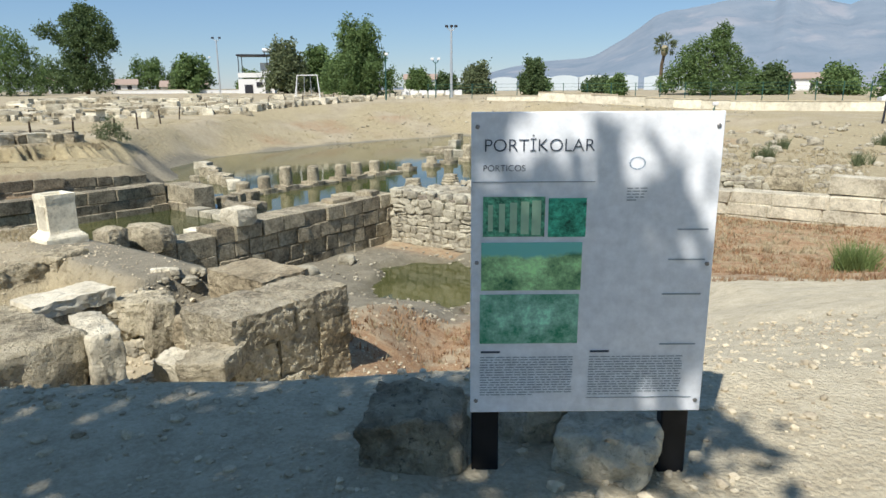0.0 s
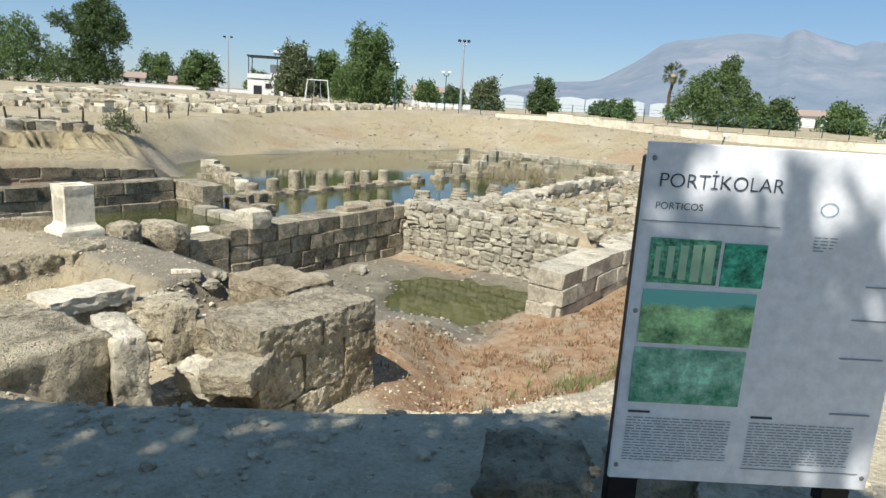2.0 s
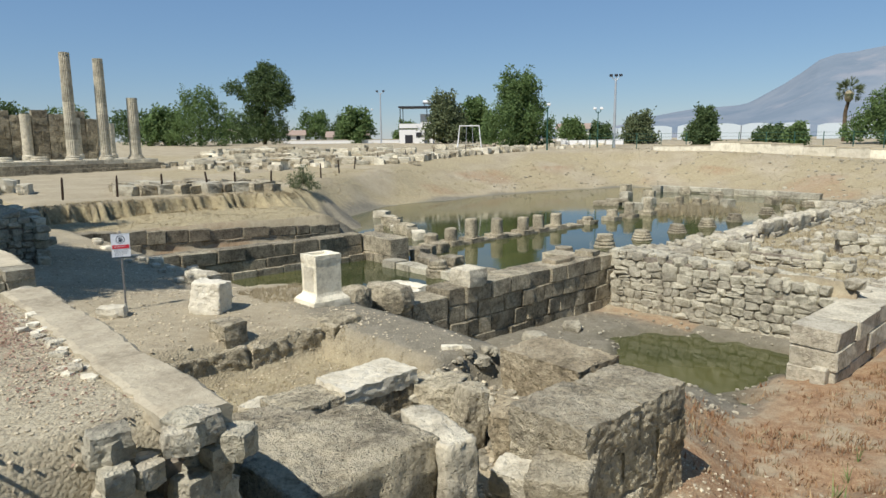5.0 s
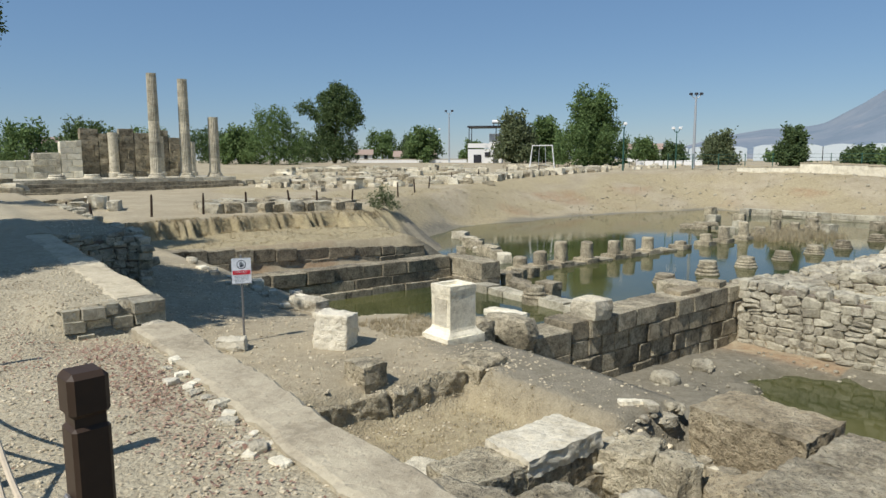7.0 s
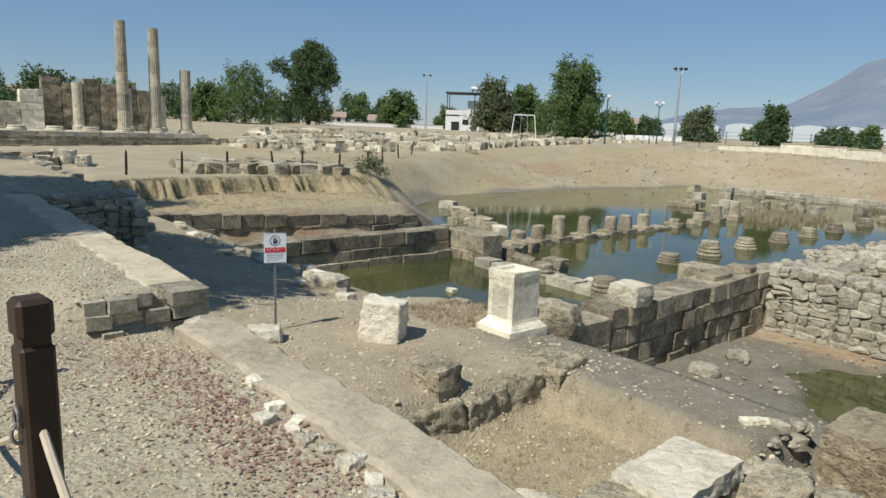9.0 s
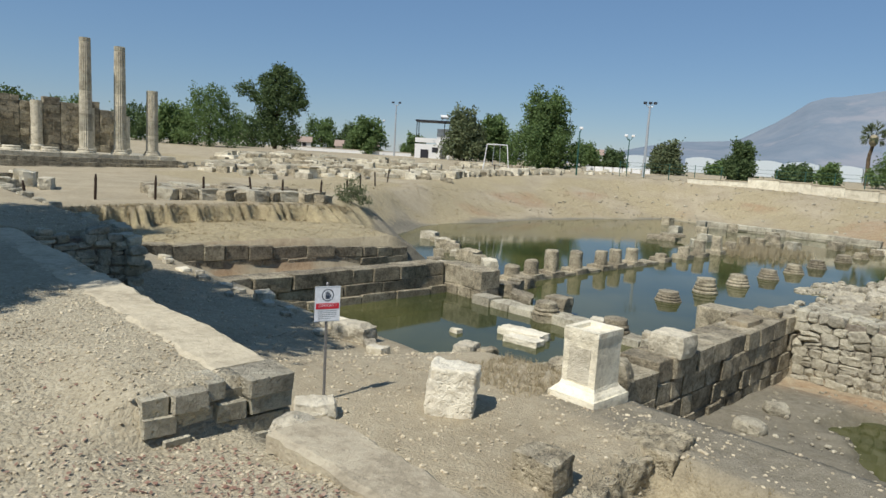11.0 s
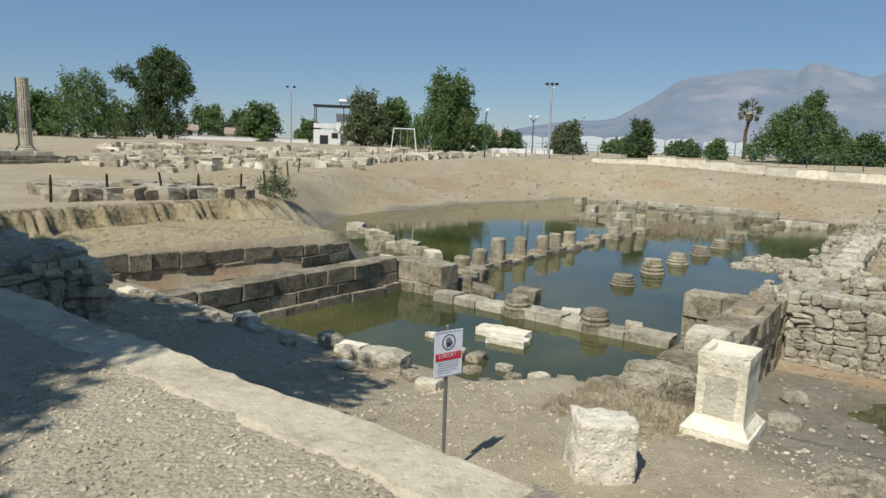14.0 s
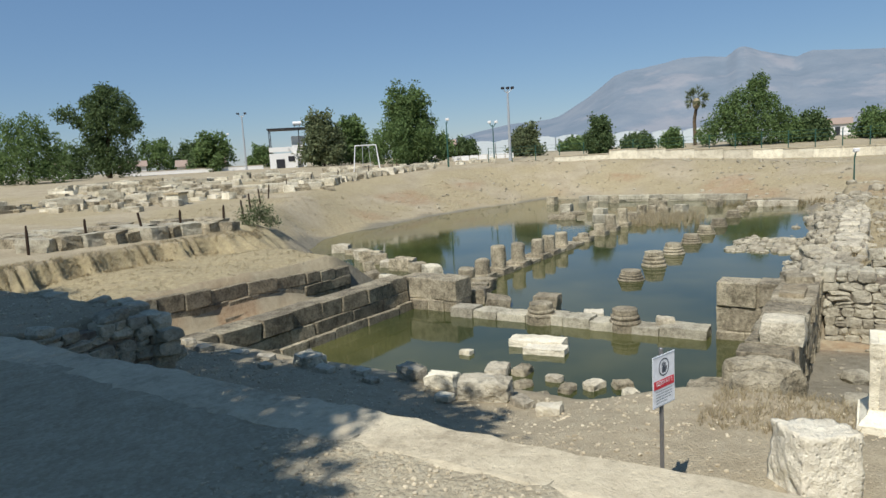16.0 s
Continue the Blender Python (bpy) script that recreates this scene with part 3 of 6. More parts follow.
coping(-11.2, 1.5, -2.3, -0.42, -0.125, "pale concrete walkway along the rope fence", 33)
coping(-11.9, -7.0, 0.98, 1.42, -0.12, "pale concrete edge strip of the gravel path", 31)
coping(-20.5, -12.66, 0.96, 1.43, 0.047, "concrete coping on the terrace retaining wall", 32)


# ---- loose stones and monuments near the path ----
def rock(name, u, v, z, sx, sy, sz, seed, material, label, turn=0.0, amp=0.12, cuts=9, round_=0.25, rx=0.0, ry=0.0, category="stone", group=""):
    ob = new(name, mesh_of(rock_bm(sx, sy, sz, seed, amp, cuts, round_), name, material))
    ob.data.polygons.foreach_set("use_smooth", np.full(len(ob.data.polygons), cuts > 12))
    ob.matrix_world = UVM(u, v, z, turn, rx, ry)
    return tagged(ob, label, category, group)


# footing of large blocks at the edge of the pit
def footing():
    f = thing("footing", UVM(-7.1, 5.8, 0), "massive weathered footing of cracked limestone blocks", "ruin")
    spec = ((0, -0.72, -2.85, 1.0, 0.55, 0.55), (0.02, -0.12, -2.85, 1.0, 0.62, 0.6), (0.0, 0.55, -2.85, 1.02, 0.95, 0.62),
            (0.0, -0.66, -2.3, 1.02, 0.72, 0.6), (-0.02, 0.08, -2.25, 1.05, 0.72, 0.58), (0.02, 0.72, -2.25, 1.0, 0.62, 0.58),
            (0.0, -0.5, -1.72, 1.05, 1.05, 0.46), (0.02, 0.52, -1.69, 1.0, 1.02, 0.42))
    for i, (x, y, z, a, b, c) in enumerate(spec):
        bm = rock_bm(a * 0.97, b * 0.965, c * 0.97, 40 + i, 0.045, 22, 0.11, 2.4)
        bmesh.ops.translate(bm, verts=bm.verts[:], vec=(x, y, z))
        part("block", bm, STONE_TAN if i in (2, 5) else WORN, f)
    g = thing("footing", UVM(-8.32, 6.62, 0), "tan limestone footing block with a flat grey top", "ruin")
    bm = rock_bm(1.3, 0.9, 0.62, 51, 0.03, 20, 0.05, 2.4)
    bmesh.ops.translate(bm, verts=bm.verts[:], vec=(0, 0, -1.9))
    part("block", bm, STONE_TAN, g)
    bm = rock_bm(1.25, 0.95, 1.0, 52, 0.05, 8, 0.06, 2.0)
    bmesh.ops.translate(bm, verts=bm.verts[:], vec=(0, 0, -2.88))
    part("block", bm, STONE, g)


footing()
rock("boulder", -7.85, 2.7, -2.55, 1.25, 1.45, 1.44, 61, WORN, "large rough grey limestone block with a pitted face", 0, 0.07, 30, 0.07)
rock("boulder", -8.85, 2.5, -2.2, 0.8, 1.1, 0.98, 62, WORN, "rough grey boulder beside the path edge", 12, 0.1, 18, 0.14)
rock("stone_block", -7.5, 3.66, -2.2, 0.95, 0.34, 1.08, 63, PALE, "upright broken block with a sunlit pale top", -14, 0.1, 18, 0.08)
rock("stone_slab", -7.12, 4.42, -1.98, 0.5, 0.34, 0.3, 64, PALE, "pale tilted stone slab leaning by the footing", 14, 0.1, 12, 0.08, 8, 4)
rock("stone_slab", -6.72, 4.62, -1.86, 0.62, 0.6, 0.26, 65, WORN, "grey tilted stone slab resting on rubble", 24, 0.06, 14, 0.07, 5, -4)
# the darker stone colour stands in for shade in the gap below the slabs
rock("boulder", -6.85, 4.25, -2.95, 0.9, 1.0, 0.72, 66, STONE_DARK, "boulder under the slabs with shade painted into its dark colour", 0, 0.12, 8, 0.2)
rock("boulder", -8.95, 5.08, -1.95, 0.62, 0.55, 0.52, 67, WORN, "weathered grey boulder beside the white slab", 20, 0.13, 16, 0.14)
rock("boulder", -8.38, 4.9, -2.1, 0.42, 0.3, 0.78, 68, WORN, "upright grey stone with a rounded top leaning on rubble", -20, 0.09, 14, 0.2, -8)
rock("boulder", -7.85, 5.35, -2.2, 0.7, 0.6, 0.7, 69, STONE_TAN, "broken tan stone wedged by the footing", 40, 0.16, 12, 0.2)
rw = random.Random(58)
for i in range(16):
    u, v, q = rw.uniform(-9.5, -8.4), rw.uniform(5.35, 5.95), rw.uniform(0.1, 0.26)
    zz = float(ground_h(np.array([u]), np.array([v]))[0])
    rock("stone", u, v, zz - 0.03, q, q * 0.7, q * 0.5, 560 + i, MARBLE if i % 3 else PALE, "white broken stone heaped below the ledge", rw.uniform(0, 180), 0.16, 5, 0.15, group="white stones below the ledge")


def white_slab():
    s = thing("stone_slab", UVM(-9.38, 4.22, 0, 2), "long bright white slab on a dark weathered course", "stone")
    bm = rock_bm(0.62, 1.1, 0.2, 71, 0.03, 15, 0.03)
    bmesh.ops.translate(bm, verts=bm.verts[:], vec=(0, 0, -1.45))
    part("top", bm, MARBLE, s)
    bm = rock_bm(0.6, 1.12, 0.32, 72, 0.06, 15, 0.05)
    bmesh.ops.translate(bm, verts=bm.verts[:], vec=(0, 0, -1.74))
    part("block", bm, STONE_DARK, s)
    bm = rock_bm(0.72, 1.35, 0.45, 73, 0.06, 15, 0.06)
    bmesh.ops.translate(bm, verts=bm.verts[:], vec=(0.02, -0.1, -2.16))
    part("block", bm, STONE, s)
    bm = rock_bm(0.62, 0.72, 0.42, 74, 0.05, 14, 0.05)
    bmesh.ops.translate(bm, verts=bm.verts[:], vec=(-0.02, -0.92, -1.72))
    part("block", bm, WORN, s)


white_slab()
rock("stone_slab", -9.95, 3.2, -1.72, 0.62, 0.36, 0.2, 75, PALE, "small pale slab lying on dry grass", 25, 0.1, 5, 0.1)
rock("boulder", -10.35, 2.35, -1.75, 0.6, 0.5, 0.5, 76, STONE, "rounded grey boulder beside the path edge", 30, 0.12, 7, 0.5)
for i, (v, sy, top) in enumerate(((2.2, 0.55, -1.33), (2.78, 0.62, -1.3), (3.42, 0.66, -1.29), (4.06, 0.62, -1.3), (4.68, 0.6, -1.27), (5.3, 0.62, -1.2))):
    rock("stone_block", -11.82 + 0.04 * (i % 2) + 0.1 * (i == 5), v, -1.85, 0.6, sy, top + 1.85, 80 + i, STONE, "rough grey block of a low broken wall", (-4, 3, -2, 4, -3, 5)[i], 0.08, 14, 0.1, group="blocks of the low wall")
rock("stone_block", -13.47, 4.06, -1.34, 0.52, 0.44, 0.64, 90, CHIPPED, "squat white marble block with a chipped dark foot", 38, 0.07, 18, 0.08, -4, 3)
rock("stone_block", -11.85, 3.62, -1.31, 0.42, 0.38, 0.34, 91, STONE, "small grey stone block standing on dirt", 8, 0.08, 7, 0.1)
rock("boulder", -14.42, 8.5, -2.2, 0.95, 0.7, 0.62, 92, STONE, "rounded grey boulder behind the altar", 30, 0.1, 8, 0.45)
rock("boulder", -14.35, 7.55, -2.1, 0.6, 0.5, 0.6, 93, STONE, "dark grey boulder behind the altar", 5, 0.12, 8, 0.35)
rock("boulder", -14.95, 8.05, -2.6, 0.8, 0.7, 0.75, 94, STONE, "large weathered grey boulder above the pond", 18, 0.1, 9, 0.3)
rock("boulder", -15.4, 8.6, -3.2, 0.7, 0.6, 0.8, 95, STONE, "grey boulder at the pond edge", 50, 0.14, 8, 0.35)
rock("stone_block", -14.4, 10.98, -1.98, 0.7, 0.66, 0.44, 96, PALE, "rounded cap block on top of the ashlar wall", 0, 0.07, 9, 0.38)
rock("stone_block", -14.6, 16.2, -1.98, 0.6, 0.5, 0.22, 97, STONE, "flat grey block lying on the wall top", 10, 0.08, 6, 0.1)
rock("stone_block", -14.6, 14.8, -1.98, 0.5, 0.9, 0.16, 98, STONE_TAN, "flat tan block lying on the wall top", 0, 0.08, 6, 0.1)
for i, (u, v, s) in enumerate(((-13.25, 12.15, 0.55), (-13.35, 13.8, 0.45), (-13.6, 9.6, 0.3))):
    rock("stone", u, v, -3.5, s, s * 0.85, s * 0.55, 100 + i, RUBBLE, "rounded grey stone on the mud floor of the pit", i * 40, 0.1, 6, 0.6, group="stones in the pit")
rock("stone", -12.0, 1.22, -0.36, 0.27, 0.22, 0.22, 104, PALE, "yellowish stone at the end of the path edge", 20, 0.12, 7, 0.5)
rock("stone", -14.1, 2.75, -1.22, 0.4, 0.28, 0.22, 105, MARBLE, "pale angular stone at the foot of the sign", 60, 0.14, 6, 0.2)


def altar():
    a = thing("altar", UVM(-12.89, 5.84, -1.31, 0), "white marble altar block on a moulded plinth", "monument")
    part("plinth", rock_bm(0.66, 0.74, 0.14, 110, 0.04, 6, 0.03), MARBLE, a)
    bm = bmesh.new()
    prof = ((0.315, 0.355, 0.13), (0.29, 0.325, 0.17), (0.25, 0.27, 0.215), (0.235, 0.25, 0.26), (0.235, 0.25, 0.76), (0.24, 0.256, 0.79), (0.245, 0.262, 0.86), (0.243, 0.26, 0.92))
    rs = random.Random(5)
    rings = []
    for x, y, z in prof:
        ring = []
        for k in range(24):
            side, f = divmod(k, 6)
            f = f / 6 * 2 - 1
            q = ((f * x, -y), (x, f * y), (-f * x, y), (-x, -f * y))[side]
            n = noise.noise(Vector((q[0] * 5, q[1] * 5, z * 5))) * 0.014
            ring.append(bm.verts.new((q[0] * (1 + n * 2), q[1] * (1 + n * 2), z + rs.uniform(-0.003, 0.003))))
        rings.append(ring)
    for p, q in zip(rings, rings[1:]):
        for k in range(24):
            bm.faces.new((p[k], p[(k + 1) % 24], q[(k + 1) % 24], q[k]))
    bm.faces.new(rings[0][::-1])
    inner = [bm.verts.new((v.co.x * 0.72, v.co.y * 0.72, 0.915)) for v in rings[-1]]
    low = [bm.verts.new((v.co.x * 0.95, v.co.y * 0.95, 0.87)) for v in inner]
    for p, q in ((rings[-1], inner), (inner, low)):
        for k in range(24):
            bm.faces.new((p[k], p[(k + 1) % 24], q[(k + 1) % 24], q[k]))
    bm.faces.new(low)
    bmesh.ops.recalc_face_normals(bm, faces=bm.faces[:])
    part("shaft", bm, MARBLE, a, "worn shaft with a hollowed top")
    bm = rock_bm(0.03, 0.3, 0.42, 111, 0.25, 5, 0.05)
    bmesh.ops.rotate(bm, verts=bm.verts[:], cent=(0, 0, 0), matrix=Matrix.Rotation(radians(90), 3, 'Z'))
    bmesh.ops.translate(bm, verts=bm.verts[:], vec=(0, -0.243, 0.29))
    part("carved_panel", bm, MARBLE, a, "rough worn carved panel")


altar()

# ---- signs ----
def plain(name, col, rough=0.5, metal=0.0):
    m, nt, b = mat(name, rough)
    n = noise_tex(nt, wpos(nt), 22.0, 4, 0.6)
    nt.links.new(ramp(nt, n, [(0.3, tuple(c * 0.86 for c in col)), (0.7, tuple(min(1, c * 1.06) for c in col))]), b.inputs["Base Color"])
    b.inputs["Metallic"].default_value = metal
    return m


WHITE_PANEL = plain("white_panel", (0.80, 0.82, 0.84), 0.35)
INK = plain("dark_ink", (0.06, 0.075, 0.10), 0.5)
INK_SOFT = plain("faded_ink", (0.30, 0.34, 0.36), 0.5)
SIGN_RED = plain("sign_red", (0.62, 0.03, 0.05), 0.45)
BLACK_METAL = plain("black_metal", (0.015, 0.016, 0.018), 0.45, 0.3)
STEEL = plain("dull_steel", (0.30, 0.29, 0.28), 0.5, 0.7)
WOOD_POST = plain("dark_stained_wood", (0.045, 0.028, 0.018), 0.55)
ROPE = plain("worn_rope", (0.50, 0.42, 0.31), 0.9)


def text_mesh(body, size, material, name, align='LEFT'):
    cu = bpy.data.curves.new(name, 'FONT')
    cu.body, cu.size, cu.align_x, cu.extrude, cu.offset = body, size, align, 0.0006, -0.012 * size
    tmp = bpy.data.objects.new(name, cu)
    me = bpy.data.meshes.new_from_object(tmp)
    bpy.data.objects.remove(tmp)
    me.materials.clear()
    me.materials.append(material)
    return me


def flat(parent, name, me, x, y, z, label=""):
    """A flat piece standing upright on a panel that faces -y."""
    ob = new(name, me)
    ob.parent = parent
    ob.matrix_local = pose(x, y, z, 90)
    return tagged(ob, label)


def plate(w, h, material, t=0.002):
    bm = bmesh.new()
    bmesh.ops.create_cube(bm, size=1)
    for v in bm.verts:
        v.co = Vector((v.co.x * w, v.co.y * h, v.co.z * t))
    return mesh_of(bm, "plate", material)


def bars(lines, w, h, material, seed):
    """Unreadable small print: one bar a line, broken into word lengths."""
    rs = random.Random(seed)
    bm = bmesh.new()
    for i in range(lines):
        y = h * (0.5 - (i + 0.5) / lines)
        x, end = -w / 2, (w / 2 if i < lines - 1 else -w / 2 + w * rs.uniform(0.4, 0.8))
        while x < end - 0.01:
            b = min(x + rs.uniform(0.012, 0.04), end)
            q = h / lines * 0.19
            bm.faces.new([bm.verts.new((p, r, 0.0)) for p, r in ((x, y - q), (b, y - q), (b, y + q), (x, y + q))])
            x = b + 0.006
    return mesh_of(bm, "print", material)


def photo_mat(name, sky_c, mid, low, split, scale, seed):
    """A faded green print: pale top, darker blotches below."""
    m, nt, b = mat(name, 0.4)
    tc = nt.nodes.new("ShaderNodeTexCoord").outputs["Object"]
    mp = nd(nt, "ShaderNodeMapping", Location=(seed, seed * 0.7, 0))
    nt.links.new(tc, mp.inputs[0])
    sep = nt.nodes.new("ShaderNodeSeparateXYZ")
    nt.links.new(tc, sep.inputs[0])
    n = noise_tex(nt, mp.outputs[0], scale, 6, 0.65)
    yv = calc(nt, 'ADD', calc(nt, 'MULTIPLY', sep.outputs[1], 5.0), calc(nt, 'MULTIPLY', n, 0.5))
    land = ramp(nt, noise_tex(nt, mp.outputs[0], scale * 1.7, 6, 0.75), [(0.36, low), (0.5, mid), (0.64, tuple(min(1, c * 1.9) for c in mid))])
    fac = ramp(nt, yv, [(split, (0, 0, 0)), (split + 0.08, (1, 1, 1))])
    nt.links.new(mixc(nt, fac, land, sky_c), b.inputs["Base Color"])
    return m


def info_board():
    s = thing("info_board", pose(0.517, 2.715, 0), "white information board with faded green photos on black posts", "sign")
    zc, w, h = 0.725, 0.925, 1.185
    panel = part("panel", box_bm(w, 0.018, h, (0, 0, zc - h / 2), 0.003), WHITE_PANEL, s)
    for x in (-0.4, 0.375):
        part("post", box_bm(0.11, 0.06, 1.62, (x, 0.045, -0.35), 0.006), BLACK_METAL, s)
    for x, z in ((-0.44, 0.54), (0.44, 0.54), (-0.44, 0.03), (0.44, 0.02), (-0.44, -0.54), (0.44, -0.545)):
        bm = lathe_bm(((0.0085, 0), (0.0085, 0.003), (0.005, 0.005)), 10)
        bmesh.ops.rotate(bm, verts=bm.verts[:], cent=(0, 0, 0), matrix=Matrix.Rotation(radians(90), 3, 'X'))
        bmesh.ops.translate(bm, verts=bm.verts[:], vec=(x, -0.0095, zc + z))
        part("screw", bm, STEEL, s)
    y = -0.0115
    flat(panel, "title", text_mesh("PORTİKOLAR", 0.066, INK, "title"), -0.418, y, zc + 0.450, "large dark title lettering")
    flat(panel, "subtitle", text_mesh("PORTICOS", 0.033, INK, "subtitle"), -0.42, y, zc + 0.378, "small dark subtitle lettering")
    flat(panel, "rule_line", plate(0.455, 0.0035, INK_SOFT), -0.23, y, zc + 0.338)
    flat(panel, "rule_line", plate(0.42, 0.003, INK_SOFT), 0.21, y, zc - 0.53)
    g1, g2, dk = (0.10, 0.33, 0.20), (0.16, 0.42, 0.24), (0.012, 0.075, 0.045)
    for nm, x, z, a, b, k in (("photo", -0.302, 0.207, 0.232, 0.152, photo_mat("photo_columns", (0.10, 0.36, 0.22), g1, dk, 1.0, 22, 1)),
                              ("photo", -0.102, 0.203, 0.142, 0.148, photo_mat("photo_pool", (0.05, 0.42, 0.27), (0.06, 0.38, 0.24), dk, 0.55, 11, 2)),
                              ("photo", -0.232, 0.014, 0.382, 0.188, photo_mat("photo_field", (0.20, 0.58, 0.50), (0.30, 0.52, 0.24), (0.03, 0.14, 0.07), 0.42, 4, 3)),
                              ("photo", -0.236, -0.197, 0.382, 0.2, photo_mat("photo_plan", (0.2, 0.5, 0.36), (0.26, 0.52, 0.37), (0.03, 0.24, 0.12), 3.0, 3.6, 4))):
        flat(panel, nm, plate(a, b, k), x, y, zc + z, "faded green photograph")
    pale_green = plain("pale_green_print", (0.42, 0.62, 0.42), 0.45)
    for i in range(5):
        flat(panel, "printed_column", plate(0.018 + 0.004 * i, 0.10 + 0.008 * i, pale_green, 0.0012), -0.39 + 0.043 * i, y - 0.0012, zc + 0.203)
    for cx, wd, sd in ((-0.242, 0.365, 1), (0.19, 0.37, 2)):
        flat(panel, "heading", plate(0.075, 0.008, INK), cx - wd / 2 + 0.04, y, zc - 0.333)
        flat(panel, "small_print", bars(16, wd, 0.17, INK_SOFT, sd), cx, y, zc - 0.435, "dark unreadable small print")
    for x, z, wd in ((0.375, 0.155, 0.115), (0.36, 0.038, 0.14), (0.35, -0.1, 0.15), (0.35, -0.305, 0.14)):
        flat(panel, "caption", plate(wd, 0.005, INK_SOFT), x, y, zc + z)
    flat(panel, "plan_sketch", bars(5, 0.075, 0.055, INK_SOFT, 7), 0.155, y, zc + 0.29, "faint printed plan")
    bm = bmesh.new()
    rs = random.Random(3)
    for i in range(26):
        t = i / 26 * math.tau
        bm.faces.new([bm.verts.new(((0.026 + q) * math.cos(t + p), (0.02 + q) * math.sin(t + p), 0)) for p, q in ((0, 0), (0.16, 0), (0.16, 0.004), (0, 0.004))])
    flat(panel, "seal", mesh_of(bm, "seal", plain("seal_blue", (0.12, 0.22, 0.32), 0.5)), 0.15, y, zc + 0.405, "faint round blue stamp")


info_board()


def warning_sign():
    s = thing("warning_sign", pose(-9.85, 10.92, -1.2, 0, 0, 36), "small white warning plate with red band on a steel pole", "sign")
    part("pole", lathe_bm(((0.016, -0.2), (0.016, 1.33), (0.012, 1.335)), 10), STEEL, s)
    face = part("plate", box_bm(0.275, 0.004, 0.38, (0, -0.02, 0.915), 0.001), WHITE_PANEL, s)
    part("bracket", box_bm(0.05, 0.012, 0.03, (0, -0.012, 1.1)), STEEL, s)
    y, zc = -0.0235, 1.105
    flat(face, "red_band", plate(0.25, 0.062, SIGN_RED), 0, y, zc - 0.022, "red warning band")
    flat(face, "warning_text", text_mesh("DİKKAT !", 0.046, WHITE_PANEL, "warning_text", 'CENTER'), 0, y - 0.0025, zc - 0.03, "white lettering")
    bm = bmesh.new()
    band = [[bm.verts.new((r * math.cos(i / 28 * math.tau), r * math.sin(i / 28 * math.tau), 0)) for i in range(28)] for r in (0.056, 0.066)]
    for i in range(28):
        bm.faces.new((band[0][i], band[1][i], band[1][(i + 1) % 28], band[0][(i + 1) % 28]))
    flat(face, "ring", mesh_of(bm, "ring", INK), 0, y, zc + 0.095, "dark prohibition ring")
    bm = bmesh.new()
    for x0, x1, y0, y1 in ((-0.024, 0.022, -0.04, 0.004), (-0.026, -0.016, 0.006, 0.03), (-0.012, -0.003, 0.006, 0.04), (0.001, 0.01, 0.006, 0.038), (0.014, 0.022, 0.006, 0.028), (0.025, 0.036, -0.026, 0.008)):
        bm.faces.new([bm.verts.new((p, q, 0)) for p, q in ((x0, y0), (x1, y0), (x1, y1), (x0, y1))])
    flat(face, "palm_symbol", mesh_of(bm, "palm_symbol", INK), 0, y, zc + 0.095, "dark open palm symbol")
    ob = flat(face, "slash", plate(0.012, 0.125, SIGN_RED), 0, y - 0.002, zc + 0.095)
    ob.matrix_local = ob.matrix_local @ Matrix.Rotation(radians(45), 4, 'Z')
    flat(face, "small_print", bars(5, 0.2, 0.105, INK_SOFT, 9), 0, y, zc - 0.115, "grey unreadable small print")
    flat(face, "border", plate(0.262, 0.003, INK_SOFT), 0, y, zc + 0.182)
    flat(face, "border", plate(0.262, 0.003, INK_SOFT), 0, y, zc - 0.182)


warning_sign()

# stones round the board
rock("boulder", -1.84, 2.24, -0.27, 0.43, 0.38, 0.36, 120, STONE, "dark grey boulder in the tree's shade", 30, 0.11, 18, 0.25)
rock("boulder", -1.12, 2.66, -0.27, 0.38, 0.36, 0.31, 121, PALE, "pale chipped boulder under the board", 10, 0.14, 16, 0.3)
rock("boulder", -1.55, 2.78, -0.3, 0.36, 0.34, 0.33, 122, PALE, "pale grey boulder under the board", 65, 0.13, 16, 0.32)
rock("boulder", -1.62, 3.15, -0.4, 0.34, 0.3, 0.34, 123, PALE, "small pale boulder behind the board", 0, 0.13, 7, 0.3)


# ---- rope fence ----
def rope_post(u, v, z, top, turn, lean=0.0):
    p = thing("fence_post", UVM(u, v, z) @ Matrix.Rotation(radians(lean), 4, Vector((-0.69, 0.72, 0))) @ Matrix.Rotation(radians(turn), 4, 'Z'), "dark stained square wooden fence post with chain rings", "post", "posts of the rope fence")
    h = top - z
    shaft = part("shaft", box_bm(0.092, 0.092, h - 0.03, (0, 0, -0.1), 0.01), WOOD_POST, p)
    part("neck", box_bm(0.074, 0.074, 0.03, (0, 0, h - 0.135)), WOOD_POST, p)
    bm = box_bm(0.097, 0.097, 0.115, (0, 0, h - 0.11), 0.014)
    part("cap", bm, WOOD_POST, p)
    for zz in (h - 0.34, h - 0.62):
        ring = [(0.02 * math.cos(a * math.tau / 10), -0.056, zz + 0.032 * math.sin(a * math.tau / 10)) for a in range(11)]
        part("chain_link", tube_bm(ring, 0.006, 6), STEEL, shaft, "grey steel link")
        ring = [(0.0, -0.056 + 0.016 * math.cos(a * math.tau / 10), zz - 0.05 + 0.03 * math.sin(a * math.tau / 10)) for a in range(11)]
        part("chain_link", tube_bm(ring, 0.006, 6), STEEL, shaft, "grey steel link")
    return p


